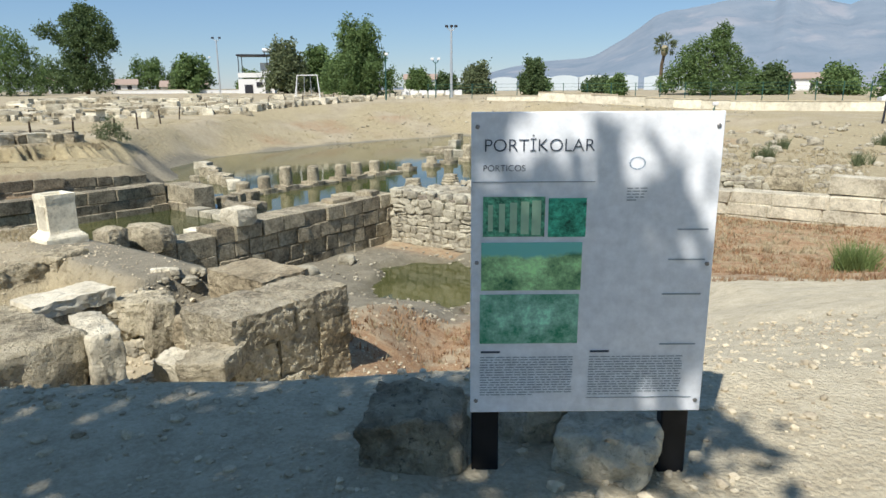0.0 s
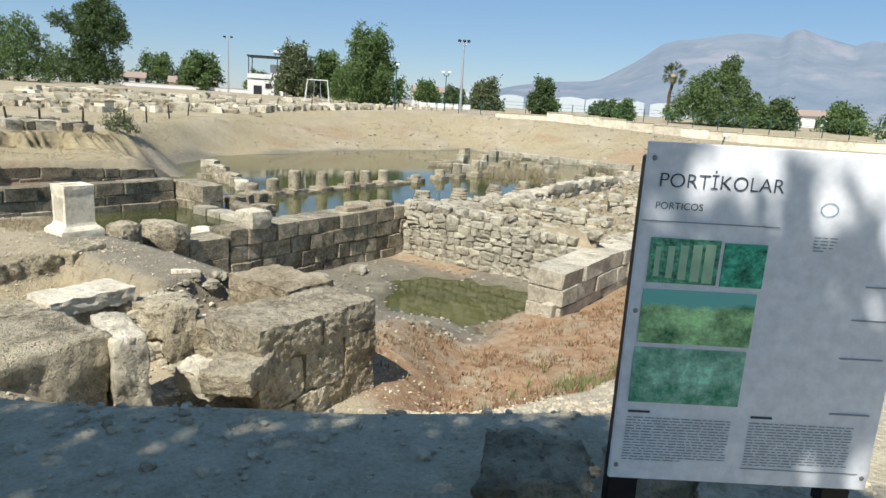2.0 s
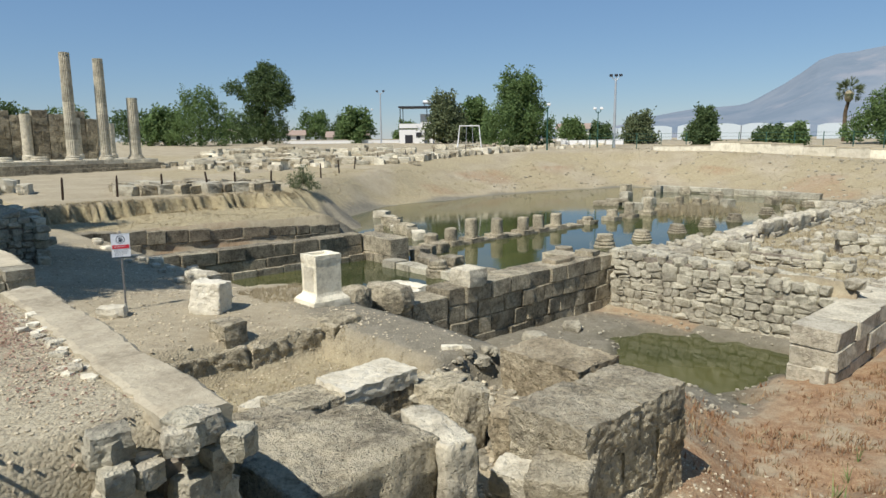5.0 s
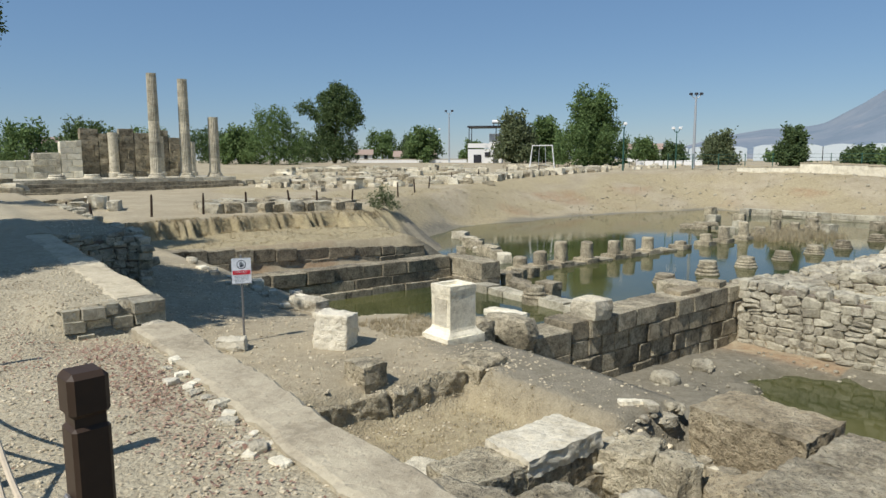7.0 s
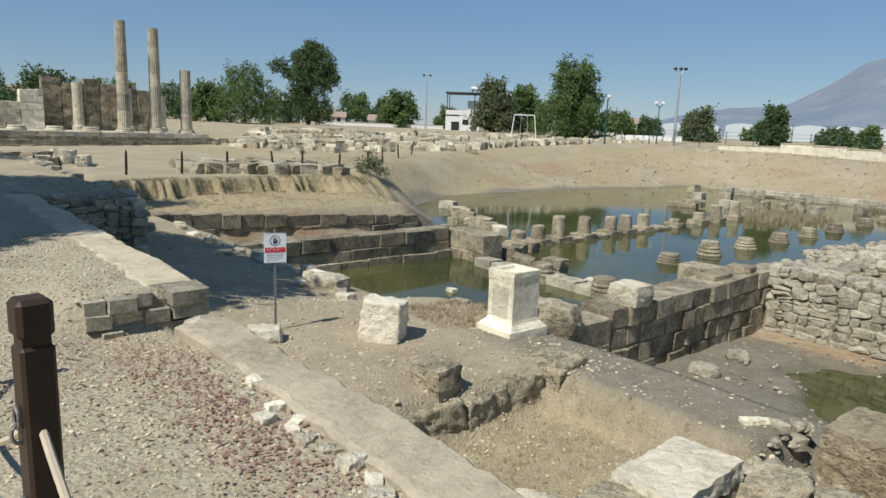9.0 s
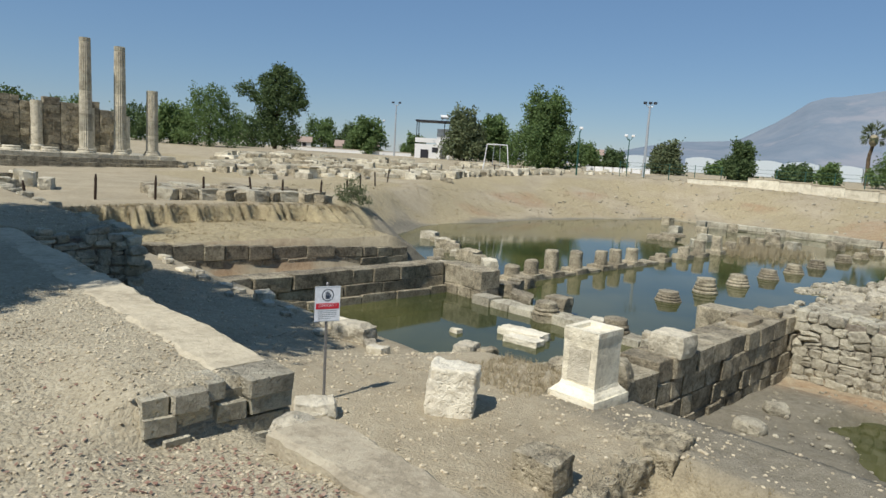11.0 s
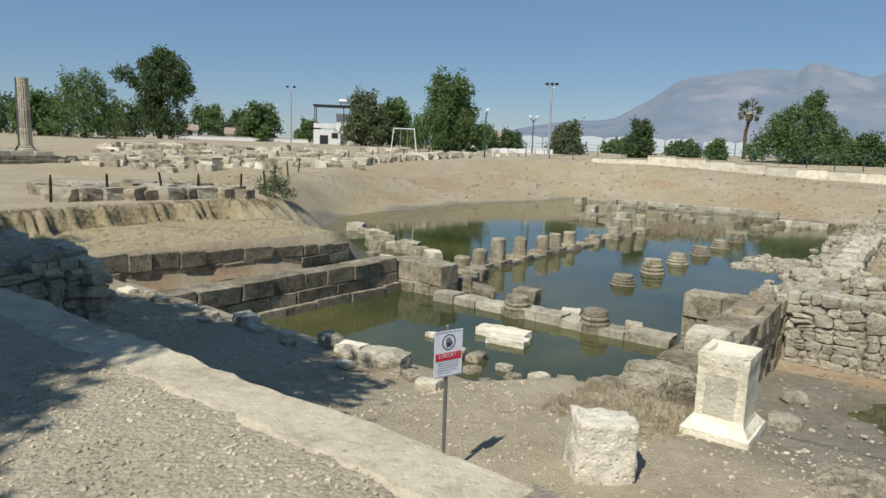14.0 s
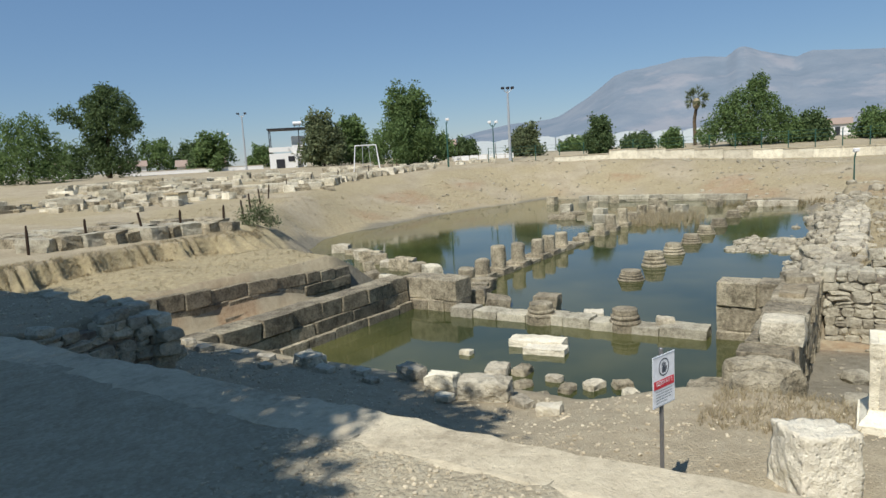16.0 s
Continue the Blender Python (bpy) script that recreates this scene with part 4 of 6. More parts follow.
POSTS = ((-3.38, 0.19, -0.15, 0.83), (-6.70, -0.27, -0.15, 1.0), (-8.9, -0.42, -0.18, 0.96), (-11.5, -0.75, -0.2, 0.95))
for u, v, z, top in POSTS:
    rope_post(u, v, z, top, 8, 15.0 if u > -4 else 0.0)
for (a, b) in zip(POSTS[1:], POSTS[2:]):
    for drop in (0.36, 0.64):
        p, q = W(a[0], a[1], a[3] - drop), W(b[0], b[1], b[3] - drop)
        pts = [p.lerp(q, i / 18) - Vector((0, 0, 0.42 * 4 * (i / 18) * (1 - i / 18))) for i in range(19)]
        ob = new("fence_rope", mesh_of(tube_bm(pts, 0.013, 7), "fence_rope", ROPE))
        tagged(ob, "sagging worn rope between the fence posts", "rope", "ropes of the fence")

# ---- pale stones of the path edge and the pond rim ----
rs = random.Random(77)
for i in range(30):
    u, v = rs.uniform(-7.1, -6.85), rs.uniform(0.62, 1.4)
    s = rs.uniform(0.14, 0.25)
    rock("stone", u, v, -0.95 + 0.17 * (i % 5) + rs.uniform(-0.05, 0.0), s, s * rs.uniform(0.7, 1), s * 0.8, 530 + i, RUBBLE if i % 3 else PALE, "pale rubble stone at the broken path edge", rs.uniform(0, 180), 0.14, 5, 0.25, group="stones of the broken path edge")
for i in range(22):
    u = rs.uniform(-10.6, -8.2)
    s = rs.uniform(0.05, 0.15)
    rock("stone", u, 0.92 + rs.gauss(0, 0.07), -0.19, s, s * rs.uniform(0.6, 0.9), s * rs.uniform(0.4, 0.7), 150 + i, MARBLE if i % 3 else PALE, "small white stone on the gravel", rs.uniform(0, 180), 0.22, 6, 0.3, group="white stones on the gravel")
RIM = ((-24.2, 5.6, 0.5), (-23.6, 5.75, 0.42), (-22.9, 5.5, 0.5), (-22.2, 5.7, 0.4), (-21.5, 5.65, 0.45), (-20.6, 5.75, 0.7), (-20.1, 5.55, 0.45), (-19.5, 5.7, 0.4), (-18.75, 5.95, 0.62), (-18.1, 5.75, 0.6), (-17.35, 5.62, 0.95), (-16.75, 5.5, 0.45), (-16.3, 5.3, 0.4),
       (-25.4, 5.7, 0.45), (-26.1, 5.9, 0.5), (-17.7, 5.2, 0.3), (-19.0, 5.3, 0.3), (-21.0, 5.2, 0.3))
for i, (u, v, s) in enumerate(RIM):
    s *= 0.72
    rock("stone", u, v, -1.63 - (0.0 if v > 5.4 else -0.1), s, s * rs.uniform(0.5, 0.75), min(0.3, s * rs.uniform(0.35, 0.55)), 180 + i, MARBLE if i % 3 == 0 else PALE, "pale rough stone on the rim of the pond", rs.uniform(-30, 30), 0.15, 7, 0.2, group="stones on the pond rim")
SHALLOW = ((-20.5, 11.7, 0.7), (-20.0, 12.0, 0.5), (-19.1, 11.8, 0.35), (-18.6, 11.3, 0.4), (-18.15, 11.7, 0.45), (-17.6, 12.0, 0.4), (-17.3, 11.6, 0.35), (-15.9, 11.8, 0.8), (-22.0, 12.8, 0.35), (-19.6, 11.2, 0.4), (-17.0, 11.3, 0.3), (-18.9, 10.7, 0.3), (-16.5, 10.9, 0.5))
for i, (u, v, s) in enumerate(SHALLOW):
    rock("stone", u, v, WATER - 0.16, s, s * 0.75, 0.2 + 0.22 * s, 210 + i, STONE if i % 2 else PALE, "grey stone standing in shallow water", rs.uniform(0, 180), 0.14, 6, 0.3, group="stones in the shallows")
rock("stone_slab", -20.6, 14.2, WATER - 0.1, 1.5, 0.62, 0.3, 230, MARBLE, "pale broken slab lying in the pond", 6, 0.12, 8, 0.1)
rock("stone_slab", -20.15, 13.65, WATER - 0.1, 1.1, 0.5, 0.26, 231, MARBLE, "pale broken slab lying in the pond", 10, 0.12, 8, 0.1)

# ---- sill with column bases between the basins ----
u = -24.6
i = 0
while u < -16.75:
    ln = min(rs.uniform(0.8, 1.25), -16.6 - u)
    rock("sill_slab", u + ln / 2, 16.5 + rs.uniform(-0.06, 0.06), -4.0, ln - 0.02, 0.72, 0.66 + rs.uniform(-0.05, 0.04), 240 + i, RUBBLE, "weathered limestone slab of the sill between the basins", rs.uniform(-3, 3), 0.05, 6, 0.08, group="slabs of the sill")
    u += ln
    i += 1


def turned_base(u, v, z, r, h, label, steps=3, material=STONE, group="turned bases in the pond"):
    """A turned base of swelling rings, on a rough footing."""
    prof = [(r * 1.02, -0.6), (r * 1.05, 0.0)]
    hh = h / (steps + 1)
    for k in range(steps):
        rr = r * (1.0 - 0.09 * k)
        for a in (0, 45, 90, 135, 180):
            prof.append((rr - 0.03 + 0.05 * math.sin(radians(a)), hh * k + hh * (1 - math.cos(radians(a))) / 2 * 0.85))
        prof.append((rr - 0.07, hh * (k + 0.95)))
    top = r * (1.0 - 0.08 * steps)
    prof += [(top, hh * steps), (top * 0.98, h), (top * 0.8, h + 0.015)]
    bm = lathe_bm(prof, 22)
    off = Vector((u, v, z))
    for vtx in bm.verts:
        vtx.co += noise.noise_vector(vtx.co * 2.2 + off) * 0.04 * min(r, 0.6)
    ob = new("stone_pedestal", mesh_of(bm, "stone_pedestal", material))
    ob.matrix_world = UVM(u, v, z)
    return tagged(ob, label, "pedestal", group)


for u, v in ((-21.5, 16.4), (-18.95, 16.45)):
    turned_base(u, v, -3.4, 0.42, 0.42, "grey turned column base standing on the sill", 2, STONE)
rock("stone_block", -21.7, 17.35, -4.0, 0.7, 0.6, 0.75, 261, STONE, "grey block standing behind the sill", 8, 0.06, 6, 0.1)
rock("stone_block", -21.7, 17.35, -3.26, 0.78, 0.66, 0.32, 262, STONE, "moulded capital fragment on a grey block", 8, 0.08, 7, 0.12)
rock("stone_block", -23.9, 17.9, -4.0, 0.8, 0.6, 0.75, 263, STONE, "tilted grey block beside the pier", 35, 0.1, 6, 0.15, 10, 12)
rock("stone_block", -24.7, 18.3, -4.0, 0.6, 0.7, 0.9, 264, STONE, "grey block beside the pier", 10, 0.1, 6, 0.15)
rock("stone", -17.9, 16.7, -3.45, 0.5, 0.35, 0.25, 265, PALE, "pale stone lying on the sill", 20, 0.14, 6, 0.25)
rock("stone_slab", -20.4, 17.9, -3.75, 0.6, 0.45, 0.26, 266, MARBLE, "white fragment lying in the water", 20, 0.14, 6, 0.15)
for i, (v, h) in enumerate(((23.5, 0.5), (26.7, 0.8), (30.0, 0.65), (33.6, 0.6), (37.1, 0.6), (40.7, 0.6), (45.6, 0.6), (49.3, 0.5), (53.0, 0.5))):
    turned_base(-20.95, v, WATER - 0.02, 0.5, h * 0.8, "grey moulded column base standing in the water", 3, STONE)


for i, (u, v, h) in enumerate(((-34.4, 50.0, 0.6), (-32.2, 50.0, 0.8), (-29.0, 42.6, 0.5), (-28.2, 53.6, 0.7), (-25.0, 48.7, 0.6), (-38.5, 56.5, 0.7), (-36.0, 58.0, 0.6), (-33.0, 57.5, 0.7), (-29.5, 58.5, 0.6), (-23.5, 53.0, 0.6), (-30.5, 47.0, 0.5))):
    rock("stone_block", u, v, WATER - 0.3, 0.85, 0.8, h + 0.3, 580 + i, STONE if i % 2 else RUBBLE, "squared grey block standing in the far pond", i * 17, 0.07, 5, 0.1, group="blocks in the far pond")


def stub(u, v, h, r, seed):
    """A broken column drum on a squared block."""
    s = thing("column_stub", UVM(u, v, WATER), "broken grey column stub standing in the pond", "column", "column stubs in the pond")
    part("base_block", rock_bm(0.95, 0.9, 0.75, seed, 0.05, 6, 0.06), STONE, s).location = (0, 0, -0.5)
    prof = [(r * 1.1, 0.1), (r * 1.02, 0.25), (r, 0.4), (r * 0.97, h * 0.6), (r * 0.95, h - 0.05), (r * 0.8, h)]
    bm = lathe_bm(prof, 18)
    for vtx in bm.verts:
        vtx.co += noise.noise_vector(vtx.co * 2.5 + Vector((seed, 0, 0))) * 0.05
    part("drum", bm, STONE, s)


for i, (v, h) in enumerate(((20.7, 0.7), (22.0, 0.85), (23.4, 1.2), (25.3, 1.05), (27.4, 0.95), (28.7, 0.95), (30.3, 0.9), (33.4, 0.45), (36.0, 0.7), (38.0, 1.0), (40.3, 1.15), (42.4, 0.7), (44.5, 1.0), (47.2, 0.7), (50.0, 0.8))):
    stub(-26.65, v, h, 0.33, 270 + i)
for i in range(12):
    rock("stylobate_block", -26.7, 19.6 + i * 1.12, -4.1, 0.95, 1.1, 0.62, 290 + i, STONE, "submerged grey block of the column row", 0, 0.06, 5, 0.08, group="blocks of the column row")
ashlar("wall_pond_end", -36.8, 59.0, -22.2, 59.2, 0.8, -3.9, (-3.05, -3.1), 0.5, 1.3, RUBBLE, "low row of grey blocks along the far shore", 1, random.Random(31))
ashlar("wall_pond_corner", -21.0, 53.0, -17.8, 53.2, 0.8, -3.9, (-3.15, -3.2), 0.5, 1.3, PALE, "short row of pale blocks at the pond's corner", 1, random.Random(32))
LEFTROCK = ((-38.7, 27.0, 1.0), (-37.4, 26.6, 0.9), (-36.4, 26.0, 0.8), (-35.6, 25.2, 1.0), (-34.7, 24.7, 1.1), (-33.8, 24.2, 0.8), (-32.6, 23.6, 0.9), (-31.5, 23.1, 1.1), (-30.4, 22.6, 0.8), (-29.3, 22.2, 0.9), (-33.0, 22.4, 0.6), (-31.4, 20.6, 0.8), (-30.2, 20.2, 0.7), (-25.6, 20.2, 0.8), (-25.2, 19.2, 0.6))
for i, (u, v, s) in enumerate(LEFTROCK):
    rock("stone_block", u, v, WATER - 0.35, s, s * 0.75, 0.35 + 0.5 * rs.uniform(0.5, 1.1), 310 + i, STONE if i % 3 else PALE, "grey fallen block at the pond's edge", rs.uniform(-40, 40), 0.1, 6, 0.12, group="fallen blocks at the pond")
rock("stone_slab", -32.4, 44.2, WATER - 0.2, 2.0, 1.3, 0.5, 330, STONE, "grey slab showing above the far water", 20, 0.1, 6, 0.1)
rock("stone_slab", -31.8, 44.6, WATER + 0.25, 1.6, 1.0, 0.25, 331, STONE, "grey slab stacked above the far water", 40, 0.1, 6, 0.1)


# ---- scattered stones as heaps ----
def scatter(name, spots, material, label, kind="stuff", lumps=6, sub=1):
    """Many small stones in one mesh. spots: rows of x, y, z, size."""
    rs2 = np.random.RandomState(len(spots))
    base = []
    for k in range(lumps):
        bm = bmesh.new()
        bmesh.ops.create_icosphere(bm, subdivisions=sub, radius=0.5)
        vs = np.array([v.co[:] for v in bm.verts])
        vs = np.sign(vs) * np.abs(vs * 2) ** 0.75 / 2 + rs2.uniform(-0.09, 0.09, vs.shape)
        base.append((vs, np.array([[v.index for v in f.verts] for f in bm.faces])))
        bm.free()
    vv, ff, n0 = [], [], 0
    for x, y, z, s in spots:
        vs, fs = base[rs2.randint(lumps)]
        a = rs2.uniform(0, 6.283)
        q = vs * np.array([s, s * rs2.uniform(0.6, 0.95), s * rs2.uniform(0.4, 0.75)])
        c, d = math.cos(a), math.sin(a)
        vv.append(np.stack([q[:, 0] * c - q[:, 1] * d + x, q[:, 0] * d + q[:, 1] * c + y, q[:, 2] + z + s * 0.12], -1))
        ff.append(fs + n0)
        n0 += len(vs)
    me = bpy.data.meshes.new(name)
    me.from_pydata(np.concatenate(vv).tolist(), [], np.concatenate(ff).tolist())
    me.materials.append(material)
    return tagged(new(name, me), label, "stones", kind=kind)


def on_ground(us, vs, sizes, lift=0.0):
    us, vs = np.asarray(us), np.asarray(vs)
    z = ground_h(us, vs)
    return np.stack([us * CU - vs * SU, us * SU + vs * CU, z + lift, sizes], -1)


def spread(n, u0, u1, v0, v1, s0, s1, seed, keep=None):
    r = np.random.RandomState(seed)
    us, vs = r.uniform(u0, u1, n), r.uniform(v0, v1, n)
    sz = s0 + (s1 - s0) * r.uniform(0, 1, n) ** 3
    if keep is not None:
        k = keep(us, vs)
        us, vs, sz = us[k], vs[k], sz[k]
    return on_ground(us, vs, sz)


gravel_spots = np.concatenate([spread(14000, -16, -6, -1.6, 1.0, 0.008, 0.036, 1), spread(9000, -7, 4, -0.5, 8, 0.010, 0.05, 2), spread(2500, 0, 12, 2, 14, 0.03, 0.12, 3), spread(7000, -25, -11.2, 1.6, 6.0, 0.010, 0.06, 4), spread(500, -14, -8.9, 5.2, 6.3, 0.010, 0.05, 14), spread(900, -11.5, -9.4, 1.6, 5.0, 0.010, 0.05, 15), spread(700, -9.2, -7.5, 2.0, 6.1, 0.03, 0.14, 17), spread(4000, -8.2, 3, 1.0, 9, 0.015, 0.08, 16)])
scatter("gravel", gravel_spots, PEBBLE, "loose pale gravel and pebbles on the ground")
heap = np.concatenate([spread(520, -14.6, -7.5, 17.0, 19.5, 0.1, 0.5, 5), spread(520, -15.6, -13.5, 17, 44, 0.2, 0.8, 6), spread(800, -13.5, -2, 19, 36, 0.1, 0.55, 7, lambda a, b: (a < -7.8) | (b > 26.6)), spread(330, -17, 6, 34, 60, 0.15, 0.9, 8), spread(350, -18.9, -16.0, 31, 36, 0.15, 0.5, 9)])
heap = np.concatenate([heap, spread(330, -9.2, -7.6, 4.7, 6.2, 0.06, 0.28, 18)])
heap[:, 2] = np.maximum(heap[:, 2], WATER - 0.05)
scatter("rubble", heap, HEAP, "loose grey rubble stones over the ruin field", sub=2)
wall_heap = spread(420, -15.3, -14.2, 17.0, 40, 0.3, 0.7, 10)
wall_heap[:, 2] = np.random.RandomState(3).uniform(-3.5, -2.2, len(wall_heap))
scatter("rubble", wall_heap, HEAP, "tumbled stone wall along the pond", sub=2)
bank_spots = spread(900, -50, -14, 46, 80, 0.08, 0.45, 11, lambda a, b: poly_out(a, b, POND) > 0.5)
scatter("rubble", bank_spots, HEAP, "scattered stones on the far bank")
pit_spots = spread(1400, -13.9, -7.6, 7.7, 16.5, 0.02, 0.14, 12)
scatter("gravel", pit_spots, HEAP, "small stones on the pit floor")

rock("stone_pedestal", -4.3, 28.0, -2.3, 1.3, 0.9, 0.45, 340, STONE, "grey moulded base block behind the return wall", 10, 0.06, 6, 0.1, category="pedestal")
rock("stone_block", -4.25, 28.0, -1.88, 0.95, 0.7, 0.42, 341, STONE, "grey block resting on the moulded base", 10, 0.06, 6, 0.1)


# ---- trees ----
def leaf_mat(name, dark, mid, light):
    m, nt, b = mat(name, 0.75)
    r = nt.nodes.new("ShaderNodeNewGeometry").outputs["Random Per Island"]
    col = mixc(nt, 0.35, ramp(nt, r, [(0.0, dark), (0.55, mid), (1.0, light)]), ramp(nt, noise_tex(nt, wpos(nt), 0.6, 4, 0.6), [(0.35, dark), (0.65, light)]))
    nt.links.new(col, b.inputs["Base Color"])
    tr = nt.nodes.new("ShaderNodeBsdfTranslucent")
    nt.links.new(col, tr.inputs[0])
    mx = nd(nt, "ShaderNodeMixShader", Fac=0.35)
    nt.links.new(b.outputs[0], mx.inputs[1])
    nt.links.new(tr.outputs[0], mx.inputs[2])
    nt.links.new(mx.outputs[0], nt.nodes["Material Output"].inputs[0])
    return m


LEAF = leaf_mat("leaves_green", (0.065, 0.11, 0.032), (0.125, 0.19, 0.062), (0.19, 0.265, 0.10))
LEAF_DARK = leaf_mat("leaves_dark", (0.045, 0.078, 0.028), (0.095, 0.14, 0.052), (0.15, 0.205, 0.085))
LEAF_OLIVE = leaf_mat("leaves_olive", (0.075, 0.10, 0.045), (0.14, 0.17, 0.08), (0.22, 0.245, 0.13))
BARK = stone_mat("bark", (0.16, 0.12, 0.085), (0.10, 0.075, 0.05), (0.045, 0.034, 0.024), 0.3, 0.6)
STRAW = leaf_mat("dry_straw", (0.28, 0.225, 0.13), (0.43, 0.36, 0.225), (0.57, 0.49, 0.33))
REED = leaf_mat("dry_reed", (0.17, 0.135, 0.075), (0.30, 0.245, 0.14), (0.43, 0.36, 0.22))
REDHERB = leaf_mat("red_herb", (0.20, 0.095, 0.05), (0.36, 0.20, 0.105), (0.50, 0.37, 0.21))
FRESH = leaf_mat("fresh_herb", (0.11, 0.16, 0.05), (0.19, 0.26, 0.085), (0.29, 0.36, 0.14))
LITTER = leaf_mat("fallen_leaves", (0.2, 0.10, 0.07), (0.36, 0.21, 0.15), (0.52, 0.40, 0.31))


def quads_mesh(name, c, d1, d2, material):
    """A mesh of loose leaf quads from centres and two half-axes each."""
    n = len(c)
    v = np.stack([c - d1, c + d2 * 0.55, c + d1, c - d2 * 0.55], 1).reshape(-1, 3)
    me = bpy.data.meshes.new(name)
    me.from_pydata(v.tolist(), [], np.arange(4 * n).reshape(-1, 4).tolist())
    me.materials.append(material)
    return me


def crown_mesh(lobes, n, size, seed, material, flat_=0.85):
    """Leaves gathered in clumps over the shells of ellipsoid lobes (x, y, z, rx, ry, rz)."""
    r = np.random.RandomState(seed)
    vol = np.array([l[3] * l[4] * l[5] for l in lobes]) ** 0.67
    c = []
    for l, k in zip(lobes, (vol / vol.sum() * n / 14).astype(int) + 1):
        d = r.normal(size=(k, 3))
        d /= np.linalg.norm(d, axis=1)[:, None]
        rad = r.uniform(0.1, 1.12, k) ** 0.55
        mid = d * rad[:, None] * np.array(l[3:6]) + np.array(l[:3])
        c.append((mid[:, None, :] + r.normal(size=(k, 14, 3)) * size * 1.5).reshape(-1, 3))
    c = np.concatenate(c)
    a = r.normal(size=c.shape)
    a /= np.linalg.norm(a, axis=1)[:, None]
    b = np.cross(a, r.normal(size=c.shape))
    b /= np.linalg.norm(b, axis=1)[:, None]
    s = size * r.uniform(0.6, 1.3, (len(c), 1))
    return quads_mesh("crown", c, a * s, b * s, material)


def limb(p, q, r0, r1, seed, n=6):
    p, q = Vector(p), Vector(q)
    bm = bmesh.new()
    rings = []
    for i in range(n + 1):
        t = i / n
        m = p.lerp(q, t) + noise.noise_vector(Vector((seed, t * 2.3, 0))) * (q - p).length * 0.06 * math.sin(t * math.pi)
        rr = r0 + (r1 - r0) * t
        rings.append([bm.verts.new(m + Vector((rr * math.cos(k * math.tau / 8), rr * math.sin(k * math.tau / 8), 0))) for k in range(8)])
    for a, b in zip(rings, rings[1:]):
        for k in range(8):
            bm.faces.new((a[k], a[(k + 1) % 8], b[(k + 1) % 8], b[k]))
    bm.faces.new(rings[-1])
    return bm


def tree(name, x, y, z, lobes, trunk_h, trunk_r, n, size, seed, material, label, category="tree", trunk_xy=(0, 0)):
    t = thing(name, pose(x, y, z), label, category)
    tx, ty = trunk_xy
    part("trunk", limb((tx, ty, -0.3), (tx * 0.5, ty * 0.5, trunk_h), trunk_r, trunk_r * 0.6, seed), BARK, t)
    for i, l in enumerate(lobes[:5]):
        part("limb", limb((tx * 0.5, ty * 0.5, trunk_h * 0.9), (l[0], l[1], l[2] + l[5] * 0.3), trunk_r * 0.5, trunk_r * 0.12, seed + i + 1), BARK, t)
    c = new("crown", crown_mesh(lobes, n, size, seed, material))
    c.parent = t
    return t


def P(az, d):
    """A place by its bearing and distance from the walk's end."""
    return (-11.6 + d * math.cos(radians(az)), 6.4 + d * math.sin(radians(az)))


def gz(x, y):
    u, v = x * CU + y * SU, -x * SU + y * CU
    return float(ground_h(np.array([u]), np.array([v]))[0])


def lobes_of(seed, w, h, z0, k, spire=0.0):
    """Lobes that fill a crown of that width and height above z0."""
    r = random.Random(seed)
    out = [(0, 0, z0 + h * 0.4, w * 0.24, w * 0.24, h * 0.32)]
    k = int(k * 2.6)
    for i in range(k):
        a, t = i * 2.4 + r.uniform(-0.5, 0.5), (i + 0.5) / k
        rad = w * 0.43 * (1 - t ** 1.6 * (0.62 + 0.3 * spire)) * r.uniform(0.35, 1.12)
        s = w * r.uniform(0.06, 0.17) * (1 - spire * t * 0.7)
        out.append((rad * math.cos(a), rad * math.sin(a), z0 + h * (0.05 + 0.84 * t), s, s, s * r.uniform(0.7, 1.3) * (1 + 1.5 * spire)))
    for i in range(7):
        a, q = r.uniform(0, 6.283), w * r.uniform(0.03, 0.06)
        out.append((w * 0.2 * math.cos(a), w * 0.2 * math.sin(a), z0 + h * r.uniform(0.88, 1.0), q, q, q * r.uniform(1.4, 3.0)))
    return out


def far_tree(az, d, w, h, z0, seed, material, label, n=6500, size=0.17, k=17, spire=0.0, name="tree", category="tree", trunk=0.22):
    x, y = P(az, d)
    return tree(name, x, y, gz(x, y), lobes_of(seed, w, h - z0, z0, k, spire), z0 + (h - z0) * 0.35, trunk, int(n * 1.7), size, seed, material, label, category)


